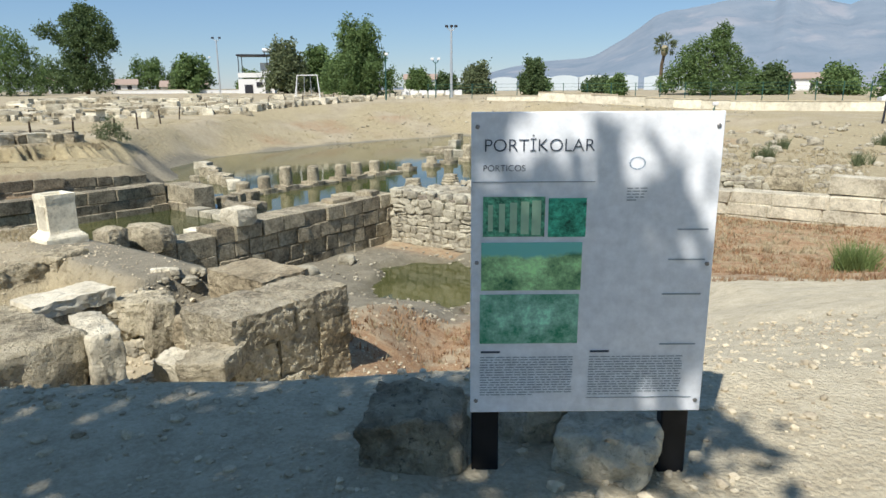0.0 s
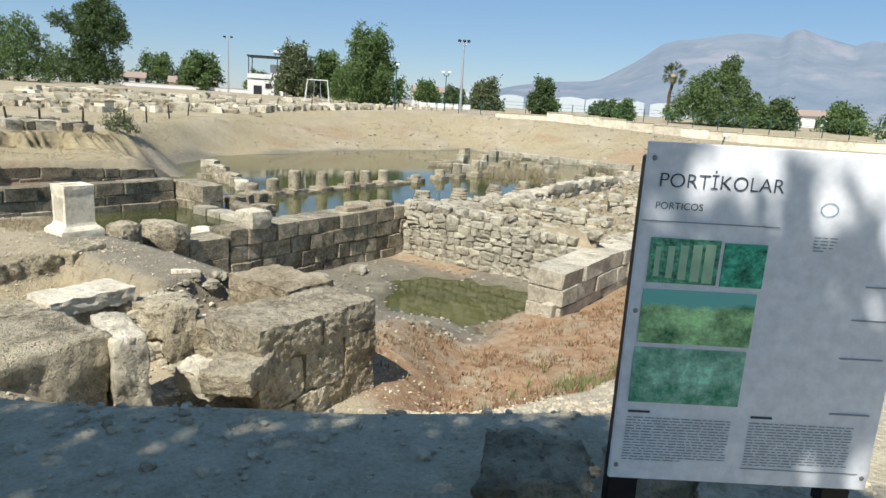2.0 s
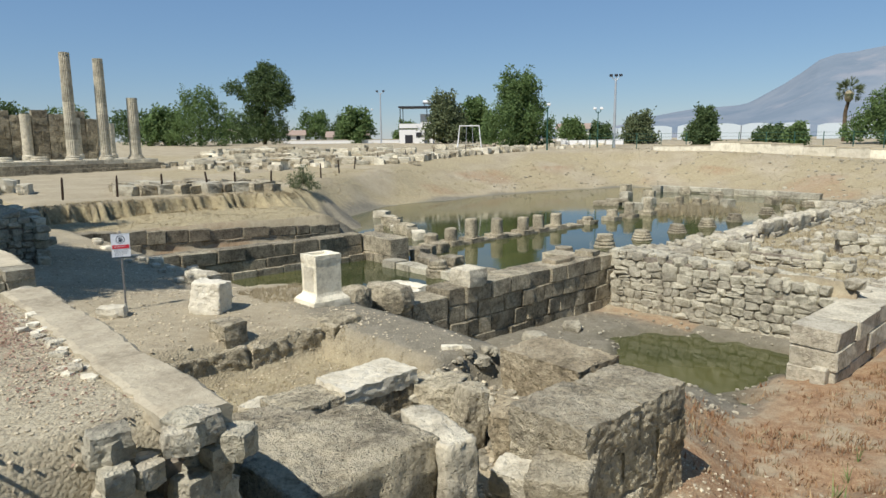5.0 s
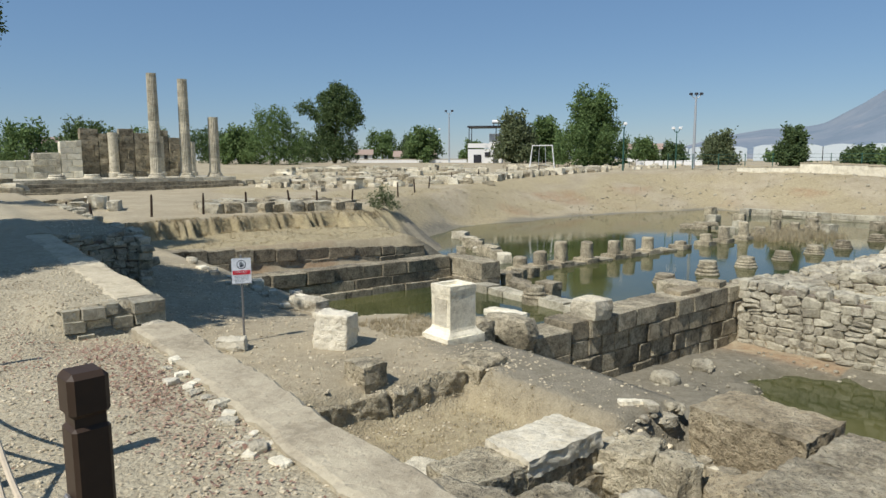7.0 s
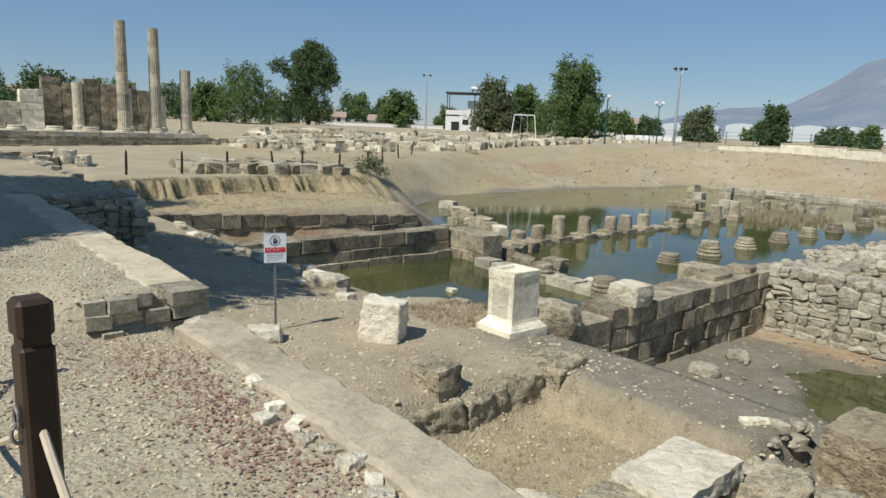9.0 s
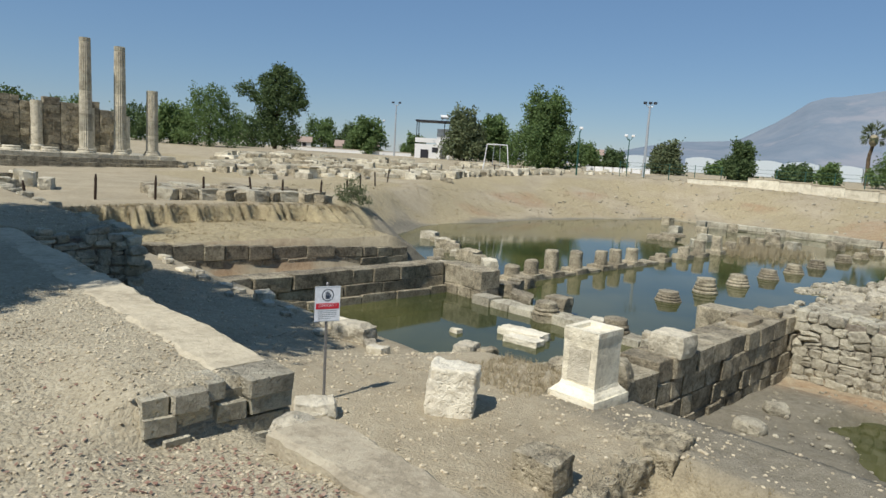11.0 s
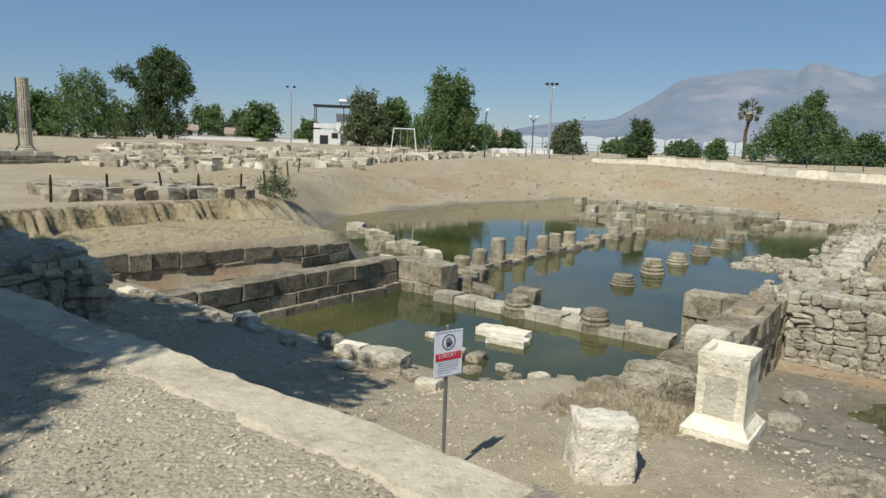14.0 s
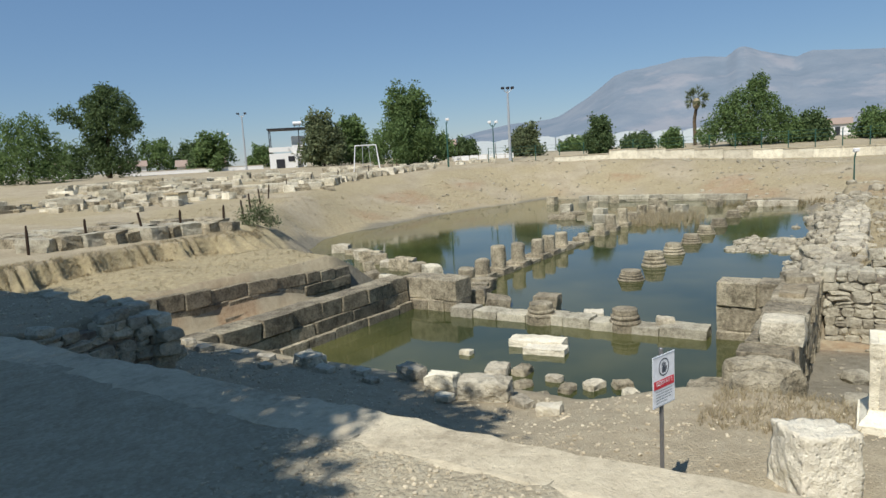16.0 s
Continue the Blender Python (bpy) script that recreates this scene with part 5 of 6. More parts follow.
far_tree(118.2, 112, 12.0, 9.3, 0.0, 1, LEAF, "broad green tree behind the stone field", 7500)
x, y = P(113.0, 116)
tree("tree", x, y, gz(x, y), [(0.5, 0, 8.0, 3.6, 3.6, 4.2), (2.2, 0, 10.6, 2.6, 2.6, 2.6), (-1.2, 0, 10.2, 2.2, 2.2, 2.8), (0.8, 0, 12.4, 1.9, 1.9, 1.6), (-5.4, 0, 9.8, 1.7, 1.7, 1.3), (-3.6, 0, 8.6, 1.3, 1.3, 0.8), (3.4, 0, 7.6, 2.3, 2.3, 2.0), (-1.6, 0, 5.6, 2.2, 2.2, 2.0), (1.6, 0, 3.2, 2.6, 2.6, 2.4), (-0.8, 0, 2.2, 2.0, 2.0, 1.8), (2.8, 0, 1.6, 1.8, 1.8, 1.6), (4.4, 0, 9.6, 1.2, 1.2, 1.0), (0.2, 0, 13.4, 0.8, 0.8, 0.9), (1.9, 0, 13.0, 0.7, 0.7, 0.8), (-2.3, 0, 11.6, 0.8, 0.8, 0.8), (4.9, 0, 8.0, 0.9, 0.9, 0.9)], 4.2, 0.4, 19000, 0.2, 2, LEAF_DARK, "dark green tree with one long side branch")
far_tree(89.4, 90, 10.5, 9.6, -0.1, 3, LEAF, "feathery dark green tree by the fence", 17000, 0.17, 20, 0.35)
far_tree(96.6, 104, 7.6, 7.6, 0.4, 4, LEAF_OLIVE, "grey green olive tree beside the house", 4000, 0.26)
far_tree(94.3, 110, 6.5, 7.0, 0.5, 5, LEAF, "green tree behind the swing frame", 3000, 0.28)
far_tree(79.6, 97, 5.0, 4.0, 0.2, 6, LEAF_OLIVE, "rounded pale green bush behind the low wall", 3000, 0.22, name="bush", category="bush")
far_tree(73.5, 84, 4.0, 4.8, 0.3, 8, LEAF_DARK, "compact dark green tree on the bank", 5200, 0.16, 12, 0.1)
far_tree(67.9, 100, 2.6, 2.9, 0.4, 9, LEAF, "small green tree behind the low wall", 1800, 0.22)
x, y = P(62.6, 124)
tree("tree", x, y, gz(x, y), [(0, 0, 3.6, 4.6, 4.6, 3.8), (1.6, 0, 8.2, 2.2, 2.2, 2.4), (2.6, 0, 10.2, 1.2, 1.2, 1.6), (1.2, 0, 9.8, 0.9, 0.9, 1.2), (-3.0, 0, 6.0, 2.0, 2.0, 2.0), (-4.6, 0, 3.4, 2.2, 2.2, 2.4), (4.6, 0, 5.4, 2.2, 2.2, 2.4), (6.6, 0, 3.4, 2.2, 2.2, 2.4), (8.6, 0, 2.0, 2.0, 2.0, 1.8), (-6.4, 0, 1.6, 1.8, 1.8, 1.6), (0, -2, 1.6, 4.5, 2.0, 1.8), (5.4, -1.5, 1.4, 3.4, 2.0, 1.6), (-1.2, 0, 7.6, 1.4, 1.4, 1.6), (3.6, 0, 7.6, 1.3, 1.3, 1.4), (10.4, 0, 1.2, 1.6, 1.6, 1.2)], 2.5, 0.4, 26000, 0.19, 10, LEAF, "tall dense green tree group beside the palm")
far_tree(58.0, 130, 6.5, 4.2, 0.2, 11, LEAF_DARK, "low dark green bush along the road", 2000, 0.3, name="bush", category="bush")
far_tree(54.0, 135, 9.0, 4.0, 0.2, 12, LEAF, "green hedge bush along the road", 2200, 0.3, name="bush", category="bush")
far_tree(50.0, 130, 10.0, 4.6, 0.2, 13, LEAF, "green hedge bush along the road", 2200, 0.3, name="bush", category="bush")
far_tree(45.0, 125, 9.0, 5.0, 0.2, 14, LEAF, "green hedge bush along the road", 2000, 0.3, name="bush", category="bush")
for i, (az, d, w, h) in enumerate(((124, 150, 16, 6.5), (121, 120, 9, 6.0), (115.5, 150, 14, 6.0), (128.5, 140, 14, 6.0), (133, 110, 12, 6.5), (137, 115, 13, 6.5), (141, 118, 14, 6.0), (145.5, 120, 12, 7.5), (150, 118, 13, 6), (109.6, 165, 12, 7.0), (107, 170, 9, 6.5), (105.3, 130, 8, 6.6), (106.2, 132, 6.0, 4.6), (101.6, 165, 7, 4.5), (95.0, 150, 12, 6.5), (86.8, 140, 6, 4.0), (84.6, 150, 8, 3.0), (75.4, 115, 5, 1.5), (70.5, 118, 6, 1.6))):
    far_tree(az, d, w, h, 0.3, 30 + i, LEAF if i % 2 else LEAF_DARK, "green trees of the distant belt behind the site", 3200, 0.27, 10)
x, y = W(-38.6, 20.9)[:2]
tree("bush", x, y, gz(x, y) - 0.1, [(0, 0, 0.5, 0.75, 0.75, 0.55), (0.45, 0, 0.7, 0.5, 0.5, 0.55), (-0.45, 0, 0.6, 0.5, 0.5, 0.55), (0.1, 0.1, 1.15, 0.42, 0.42, 0.5), (0.75, 0, 0.25, 0.42, 0.42, 0.36)], 0.4, 0.02, 2200, 0.05, 60, LEAF_OLIVE, "thin olive green bush on the pond bank", "bush")


def palm(x, y, z):
    t = thing("palm_tree", pose(x, y, z), "tall fan palm with a shaggy crown", "palm")
    part("trunk", limb((0, 0, -0.3), (0.3, 0, 8.2), 0.36, 0.26, 5, 10), BARK, t)
    r = np.random.RandomState(4)
    c, a1, a2 = [], [], []
    for i in range(70):
        az, el = r.uniform(0, 6.283), r.uniform(-0.9, 1.3)
        d = np.array([math.cos(az) * math.cos(el), math.sin(az) * math.cos(el), math.sin(el)])
        ln = r.uniform(1.3, 2.1)
        tip = np.array([0.3, 0, 8.3]) + d * ln * 0.75
        for k in range(9):
            w = d + r.normal(size=3) * 0.35
            w /= np.linalg.norm(w)
            c.append(tip + w * 0.45)
            a1.append(w * 0.55)
            q = np.cross(w, r.normal(size=3))
            a2.append(q / np.linalg.norm(q) * 0.1)
    ob = new("crown", quads_mesh("crown", np.array(c), np.array(a1), np.array(a2), LEAF_OLIVE))
    ob.parent = t
    part("dry_skirt", lathe_bm(((0.3, 6.4), (0.62, 6.9), (0.7, 7.8), (0.35, 8.3)), 12, (0.28, 0, 0)), STRAW, t, "hanging dry fronds")


x, y = P(66.2, 130)
palm(x, y, gz(x, y))

# trees beside the path, out of view, whose shade falls on the terrace
# the rear lobes of both crowns are extra, added to block skylight
tree("tree", -5.0, -3.0, -0.2, [(-0.8, 2.0, 6.2, 1.1, 0.9, 0.7), (0.5, 2.2, 6.3, 1.1, 0.9, 0.7), (1.7, 2.2, 6.2, 1.0, 0.9, 0.7), (2.75, 2.1, 6.0, 0.75, 0.7, 0.5), (0.2, 1.0, 6.4, 1.1, 1.0, 0.7), (1.8, 1.0, 6.4, 1.0, 0.9, 0.7), (-0.9, 0.8, 6.4, 1.0, 0.9, 0.7), (0.8, 0.0, 6.6, 1.2, 1.0, 0.8), (3.3, 2.3, 6.1, 0.5, 0.52, 0.4), (3.65, 1.95, 6.2, 0.42, 0.4, 0.3), (-2.0, -2.0, 7.0, 1.6, 1.6, 1.0), (0.2, -2.4, 7.2, 1.6, 1.6, 1.0), (2.0, -2.2, 6.8, 1.5, 1.5, 0.9), (2.4, -0.6, 6.7, 0.9, 0.9, 0.7), (5.2, -2.6, 6.0, 1.7, 1.5, 1.1), (7.6, -2.8, 5.6, 1.6, 1.5, 1.2), (4.0, -4.6, 6.2, 1.9, 1.8, 1.3), (1.2, -4.8, 6.6, 1.9, 1.8, 1.3), (-1.8, -4.6, 6.4, 1.9, 1.8, 1.3), (6.6, -5.0, 4.6, 1.9, 1.8, 1.6), (-4.2, -2.6, 6.0, 1.7, 1.6, 1.2), (-4.6, -4.6, 5.2, 1.8, 1.8, 1.6), (9.0, -4.0, 4.2, 1.7, 1.6, 1.6)], 4.2, 0.24, 80000, 0.09, 71, LEAF, "leafy tree shading the start of the path")
tree("tree", -20.5, 7.5, 0.0, [(0.18, 2.45, 6.5, 1.5, 1.5, 0.9), (1.74, 3.92, 6.5, 1.5, 1.5, 0.9), (1.72, 0.83, 6.5, 1.6, 1.6, 0.9), (3.12, 2.42, 6.5, 1.7, 1.7, 0.9), (3.46, -0.18, 6.5, 1.5, 1.5, 0.9), (4.86, 1.4, 6.5, 1.5, 1.5, 0.9), (4.95, -1.08, 6.5, 1.15, 1.15, 0.9), (5.8, 0.5, 6.5, 1.0, 1.0, 0.8), (6.4, -0.85, 6.5, 0.38, 0.38, 0.3), (4.69, 2.88, 6.5, 1.2, 1.2, 0.9), (-0.31, 4.17, 6.5, 1.4, 1.4, 0.9), (5.15, -1.9, 6.5, 0.7, 0.6, 0.5), (5.75, -2.5, 6.5, 0.35, 0.3, 0.3), (6.1, -3.4, 6.4, 0.3, 0.25, 0.2), (3.4, -2.6, 7.2, 1.5, 1.5, 1.0), (1.5, -1.8, 7.4, 1.6, 1.6, 1.0), (5.42, -2.96, 6.5, 0.45, 0.35, 0.3), (5.3, -2.45, 6.5, 0.4, 0.32, 0.3)], 4.4, 0.28, 43000, 0.11, 72, LEAF, "large leafy tree shading the gravel terrace")

tree("tree", -28.35, 19.15, 0.0, [(1.5, 1.7, 6.6, 1.1, 1.1, 1.6), (1.4, 1.6, 4.7, 0.8, 0.8, 0.9), (0.0, 0.0, 8.2, 2.0, 2.0, 1.5), (-1.4, -1.2, 7.4, 1.8, 1.8, 1.6), (1.0, 1.2, 8.6, 1.2, 1.2, 1.0), (1.0, -1.4, 7.6, 1.4, 1.4, 1.2)], 5.0, 0.25, 16000, 0.085, 73, LEAF_DARK, "dark tree with a hanging branch beside the terrace")

# ---- grasses, herbs and litter ----
def tufts(name, us, vs, h, w, material, label, blades=6, seed=1, zmin=None, lean=0.35):
    r = np.random.RandomState(seed)
    us, vs = np.repeat(us, blades), np.repeat(vs, blades)
    n = len(us)
    us = us + r.normal(size=n) * w * 3
    vs = vs + r.normal(size=n) * w * 3
    z = ground_h(us, vs)
    if zmin is not None:
        z = np.maximum(z, zmin)
    base = np.stack([us * CU - vs * SU, us * SU + vs * CU, z - 0.01], -1)
    hh = h * r.uniform(0.4, 1.2, n)
    tip = base + np.stack([r.normal(size=n) * lean * hh, r.normal(size=n) * lean * hh, hh], -1)
    a = r.uniform(0, 6.283, n)
    side = np.stack([np.cos(a), np.sin(a), 0 * a], -1) * (w * r.uniform(0.5, 1.2, n))[:, None]
    v = np.stack([base - side, base + side, tip], 1).reshape(-1, 3)
    me = bpy.data.meshes.new(name)
    me.from_pydata(v.tolist(), [], np.arange(3 * n).reshape(-1, 3).tolist())
    me.materials.append(material)
    return tagged(new(name, me), label, "grass", kind="stuff")


R = np.random.RandomState(12)


def rnd(n, a, b):
    return R.uniform(a, b, n)


tufts("dry_grass", rnd(600, -11.5, -9.7), rnd(600, 1.8, 5.2), 0.06, 0.005, STRAW, "dry straw grass between the ruin walls", 6, 1)
uu, vv = rnd(6500, -8.2, 8), rnd(6500, 7.2, 25.4)
k = (ground_h(uu, vv) < -2.35) & ((uu > -6.8) | (vv < 13.2)) & (fbm(uu, vv, 0.8, 31) > -0.6)
tufts("dry_grass", uu[k][::4] + 0.1, vv[k][::4], 0.12, 0.014, STRAW, "dry straw among the red herbs", 6, 15)
tufts("red_herbs", uu[k], vv[k], 0.11, 0.016, REDHERB, "low red and straw coloured herbs in the pit", 7, 2)
uu, vv = R.normal(-4.5, 0.6, 22), R.normal(9.4, 0.9, 22)
tufts("green_herbs", uu, vv, 0.28, 0.012, FRESH, "sparse green herbs at the edge of the pit", 9, 3)
tufts("green_herbs", R.normal(-1.15, 0.2, 40), R.normal(19.0, 0.2, 40), 0.75, 0.016, FRESH, "pale green bush of herbs on the red ground", 26, 4)
vv = rnd(1500, 5.5, 20)
tufts("dry_grass", -37.3 - 0.3 * np.clip(vv - 18.5, 0, 12) ** 1.3 + 1.0 * sst(9.0, 5.5, vv) + rnd(1500, 0.05, 0.75), vv, 0.13, 0.014, STRAW, "matted dry grass hanging on the terrace bank", 6, 16, lean=0.6)
tufts("dry_grass", rnd(1500, -36.6, -30.6), rnd(1500, 6, 19), 0.07, 0.010, STRAW, "dry grass on the ledge behind the outer wall", 6, 5)
uu, vv = rnd(5200, -52, -16), rnd(5200, 20, 84)
dd = poly_out(uu, vv, POND)
k = (dd > 0.6) & (dd < 14)
tufts("dry_grass", uu[k], vv[k], 0.11, 0.02, STRAW, "dry grass on the banks of the pond", 8, 6)
tufts("dry_grass", rnd(2400, -14, -2), rnd(2400, 17.8, 45), 0.16, 0.02, STRAW, "dry grass among the ruin stones", 8, 7)
uu, vv = R.normal(-25.4, 1.2, 260), R.normal(44.0, 1.8, 260)
tufts("reeds", uu, vv, 0.5, 0.024, STRAW, "dry straw coloured reeds standing in the pond", 16, 8, WATER, 0.2)
tufts("reeds", R.normal(-20, 1.8, 90), R.normal(55, 1.2, 90), 0.35, 0.03, REED, "dry reeds at the far corner of the pond", 14, 9, WATER, 0.2)
tufts("dry_grass", rnd(500, -14.6, -13.2), rnd(500, 5.0, 6.4), 0.1, 0.006, STRAW, "dry roots and grass beside the altar", 5, 10)
uu = np.concatenate([R.normal(-11.5, 0.9, 800), R.normal(-10.0, 1.1, 2000)])
vv = np.concatenate([R.normal(0.05, 0.42, 800), R.normal(0.66, 0.16, 2000)])
k = (vv < 0.98) & ~((uu < -12.35) & (vv > 0.3))
uu, vv = uu[k], vv[k]
c = np.stack([uu * CU - vv * SU, uu * SU + vv * CU, ground_h(uu, vv) + 0.014], -1)
a = R.normal(size=c.shape) * np.array([1, 1, 0.35])
a /= np.linalg.norm(a, axis=1)[:, None]
b = np.cross(a, np.array([0, 0, 1.0]) + R.normal(size=c.shape) * 0.3)
s = R.uniform(0.008, 0.02, (len(c), 1))
tagged(new("fallen_leaves", quads_mesh("fallen_leaves", c, a * s, b * s, LITTER)), "reddish brown fallen leaves on the gravel", "leaves", kind="stuff")

# ---- temple ----
def temple():
    u0 = -71.4
    for i in range(4):
        ashlar("podium_step", u0 + 2.6 - 0.45 * i, 25.2 - 0.4 * i, u0 + 2.6 - 0.45 * i, -6, 0.6, -1.5 + 0.35 * i, (-1.12 + 0.35 * i, -1.12 + 0.35 * i), 0.4, 2.4, STONE_DARK if i < 3 else PALE, "dark stone step of the temple podium", -1, random.Random(300 + i))
        ashlar("podium_end", u0 - 8, 25.2 - 0.4 * i, u0 + 2.0 - 0.45 * i, 25.2 - 0.4 * i, 0.6, -1.5 + 0.35 * i, (-1.12 + 0.35 * i, -1.12 + 0.35 * i), 0.4, 2.0, STONE_DARK, "dark stone end step of the temple podium", -1, random.Random(330 + i))
    core = new("podium", mesh_of(box_bm(9.6, 29.2, 1.42, (0, 0, 0)), "podium", PALE))
    core.matrix_world = UVM(u0 - 4.0, 9.3, -1.5)
    tagged(core, "pale paved floor of the temple podium", "podium", kind="structure")
    for i, (va, vb, zt) in enumerate(((11.5, 13.1, 4.6), (13.1, 14.9, 4.15), (14.9, 16.3, 4.65), (16.3, 18.0, 4.3), (18.0, 19.6, 4.6), (19.6, 20.9, 3.9), (20.9, 22.0, 3.2))):
        ashlar("wall_cella", -76.8, va, -76.8, vb - 0.03, 0.9, -0.1, (zt, zt - 0.08), 0.52 + 0.08 * (i % 3), 0.95, STONE if i % 2 else STONE_DARK, "tall broken cella wall of grey ashlar", 1, random.Random(310 + i))
    for i, (va, vb, zt, m) in enumerate(((4.8, 7.4, 1.5, MARBLE), (7.4, 9.6, 2.2, PALE), (9.6, 11.4, 3.3, MARBLE))):
        ashlar("wall_cella_low", -75.6, va, -75.6, vb, 1.2, -0.1, (zt, zt + 0.1), 0.6, 0.9, m, "stepped pale end of the restored cella wall", 1, random.Random(311 + i))
    for i, (v, h) in enumerate(((22.34, 5.7), (19.59, 9.15), (16.84, 9.5), (14.1, 0.0), (11.35, 0.0), (8.6, 0.0))):
        c = thing("temple_column", UVM(u0, v, 0.0), "tall fluted marble temple column built of drums" if h else "white moulded column base on the podium", "column", "columns of the temple")
        part("base", lathe_bm(((0.75, -0.2), (0.75, 0.02), (0.72, 0.1), (0.62, 0.16), (0.66, 0.24), (0.6, 0.32)), 20), PALE, c)
        z, k = 0.32, 0
        rr = random.Random(i)
        while z < h - 0.2:
            d = min(rr.uniform(0.9, 1.5), h - z)
            bm = bmesh.new()
            r0, r1 = 0.53 - 0.01 * z, 0.53 - 0.01 * (z + d)
            rings = []
            for zz, r in ((z + 0.01, r0), (z + d - 0.01, r1)):
                rings.append([bm.verts.new(((r - (0.045 if q % 2 else 0)) * math.cos(q * math.tau / 40), (r - (0.045 if q % 2 else 0)) * math.sin(q * math.tau / 40), zz)) for q in range(40)])
            for q in range(40):
                bm.faces.new((rings[0][q], rings[0][(q + 1) % 40], rings[1][(q + 1) % 40], rings[1][q]))
            bm.faces.new(rings[0][::-1])
            bm.faces.new(rings[1])
            part("drum", bm, RUBBLE if k % 3 == 1 else PALE, c)
            z += d
            k += 1
    for i, (v, h) in enumerate(((21.5, 3.4), (18.4, 3.9), (14.2, 4.2))):
        c = thing("half_column", UVM(-76.0, v, 0.0), "weathered half column against the cella wall", "column", "half columns of the cella")
        part("shaft", lathe_bm(((0.6, -0.1), (0.6, 0.3), (0.48, 0.4), (0.45, h * 0.5), (0.46, h)), 16), PALE, c)


temple()

# ---- fields of architectural blocks ----
rs = random.Random(91)
PALETTE = (STONE, PALE, PALE, RUBBLE, MARBLE)
BIG = {m.name: [mesh_of(rock_bm(1, 1, 1, 400 + 7 * i + j, 0.09, 4, 0.1, 1.2), "stone_block", m) for j in range(3)] for i, m in enumerate((STONE, PALE, RUBBLE, MARBLE))}


def lay(x, y, sx, sy, sz, turn, m, label, group, name="fallen_block"):
    ob = new(name, rs.choice(BIG[m.name]))
    ob.matrix_world = pose(x, y, gz(x, y) - 0.08, rs.uniform(-3, 3), rs.uniform(-3, 3), turn) @ Matrix.Diagonal((sx, sy, sz, 1))
    return tagged(ob, label, "stone", group)


for row, (ua, va, ub, vb) in enumerate(((-40.3, 11.6, -37.9, 18.2), (-41.6, 11.9, -39.2, 18.6), (-43.2, 12.2, -40.6, 18.9), (-45, 12.6, -42.2, 18.4))):
    n = 10
    for i in range(n):
        t = (i + rs.uniform(-0.15, 0.15)) / (n - 1)
        w = W(ua + (ub - ua) * t + rs.uniform(-0.15, 0.15), va + (vb - va) * t)
        lay(w.x, w.y, rs.uniform(1.0, 1.7), rs.uniform(0.7, 0.95), rs.uniform(0.4, 0.62), rs.uniform(-50, -10), rs.choice((STONE, STONE, RUBBLE)), "grey slab laid in a row behind the terrace bank", "slabs in the near rows", "stone_slab")
for i in range(26):
    w = W(rs.uniform(-52, -45), rs.uniform(1.5, 8.5))
    lay(w.x, w.y, rs.uniform(0.9, 1.9), rs.uniform(0.6, 1.0), rs.uniform(0.35, 0.8), rs.uniform(-60, 0), rs.choice(PALETTE), "pale block lying before the temple", "blocks before the temple")
for i in range(60):
    w = W(rs.uniform(-72, -56), rs.uniform(24, 36))
    lay(w.x, w.y, rs.uniform(0.6, 1.5), rs.uniform(0.5, 0.9), rs.uniform(0.3, 0.6), rs.uniform(-60, 0), rs.choice(PALETTE), "grey block lying beside the temple", "blocks beside the temple")
for i in range(280):
    az = rs.uniform(88, 117)
    d = rs.choice((60, 64, 69, 75, 82)) + rs.uniform(-1.2, 1.2) + (az - 96) * 0.15
    if az < 96:
        d = max(d, 66 + (96 - az) * 1.6)
    x, y = P(az, d)
    lay(x, y, rs.uniform(0.9, 2.2), rs.uniform(0.6, 1.0), rs.uniform(0.35, 0.8), rs.uniform(-20, 30), rs.choice((STONE, PALE, PALE, RUBBLE, MARBLE)), "pale architectural block in the stone field", "blocks in the stone field", "marble_block")
for i in range(40):
    az = rs.uniform(82, 91)
    x, y = P(az, rs.uniform(82, 96))
    lay(x, y, rs.uniform(0.5, 1.2), rs.uniform(0.4, 0.8), rs.uniform(0.3, 0.6), rs.uniform(-60, 30), rs.choice((PALE, MARBLE)), "pale block near the lamp posts", "blocks near the lamp posts")
ped = thing("stone_pedestal", pose(-29.0, 58.5, gz(-29.0, 58.5), 0, 0, -20), "small white pedestal with a flat cap", "pedestal")
part("block", box_bm(1.15, 1.0, 0.85, (0, 0, -0.05), 0.02), MARBLE, ped)
part("cap", box_bm(1.4, 1.2, 0.16, (0, 0, 0.8), 0.02), STONE_TAN, ped)

# small wooden stakes along the terrace
STAKES = ((-38.6, 5.4), (-39.7, 8.2), (-39.6, 10.7), (-39.9, 13.1), (-40.0, 15.7), (-38.9, 16.8), (-38.5, 18.8), (-42.6, 23.5), (-46, 27), (-49.5, 31), (-53, 35), (-56, 40), (-58, 45), (-59, 50), (-59, 55), (-59, 60), (-37.6, 4.2))
for i, (u, v) in enumerate(STAKES):
    w = W(u, v)
    s = thing("stake", pose(w.x, w.y, gz(w.x, w.y), rs.uniform(-9, 9), rs.uniform(-9, 9)), "short dark wooden stake of the old fence", "stake", "stakes of the old fence")
    part("shaft", lathe_bm(((0.055, -0.2), (0.06, 0.4), (0.055, rs.uniform(0.85, 1.1)), (0.03, 1.12)), 8), WOOD_POST, s)

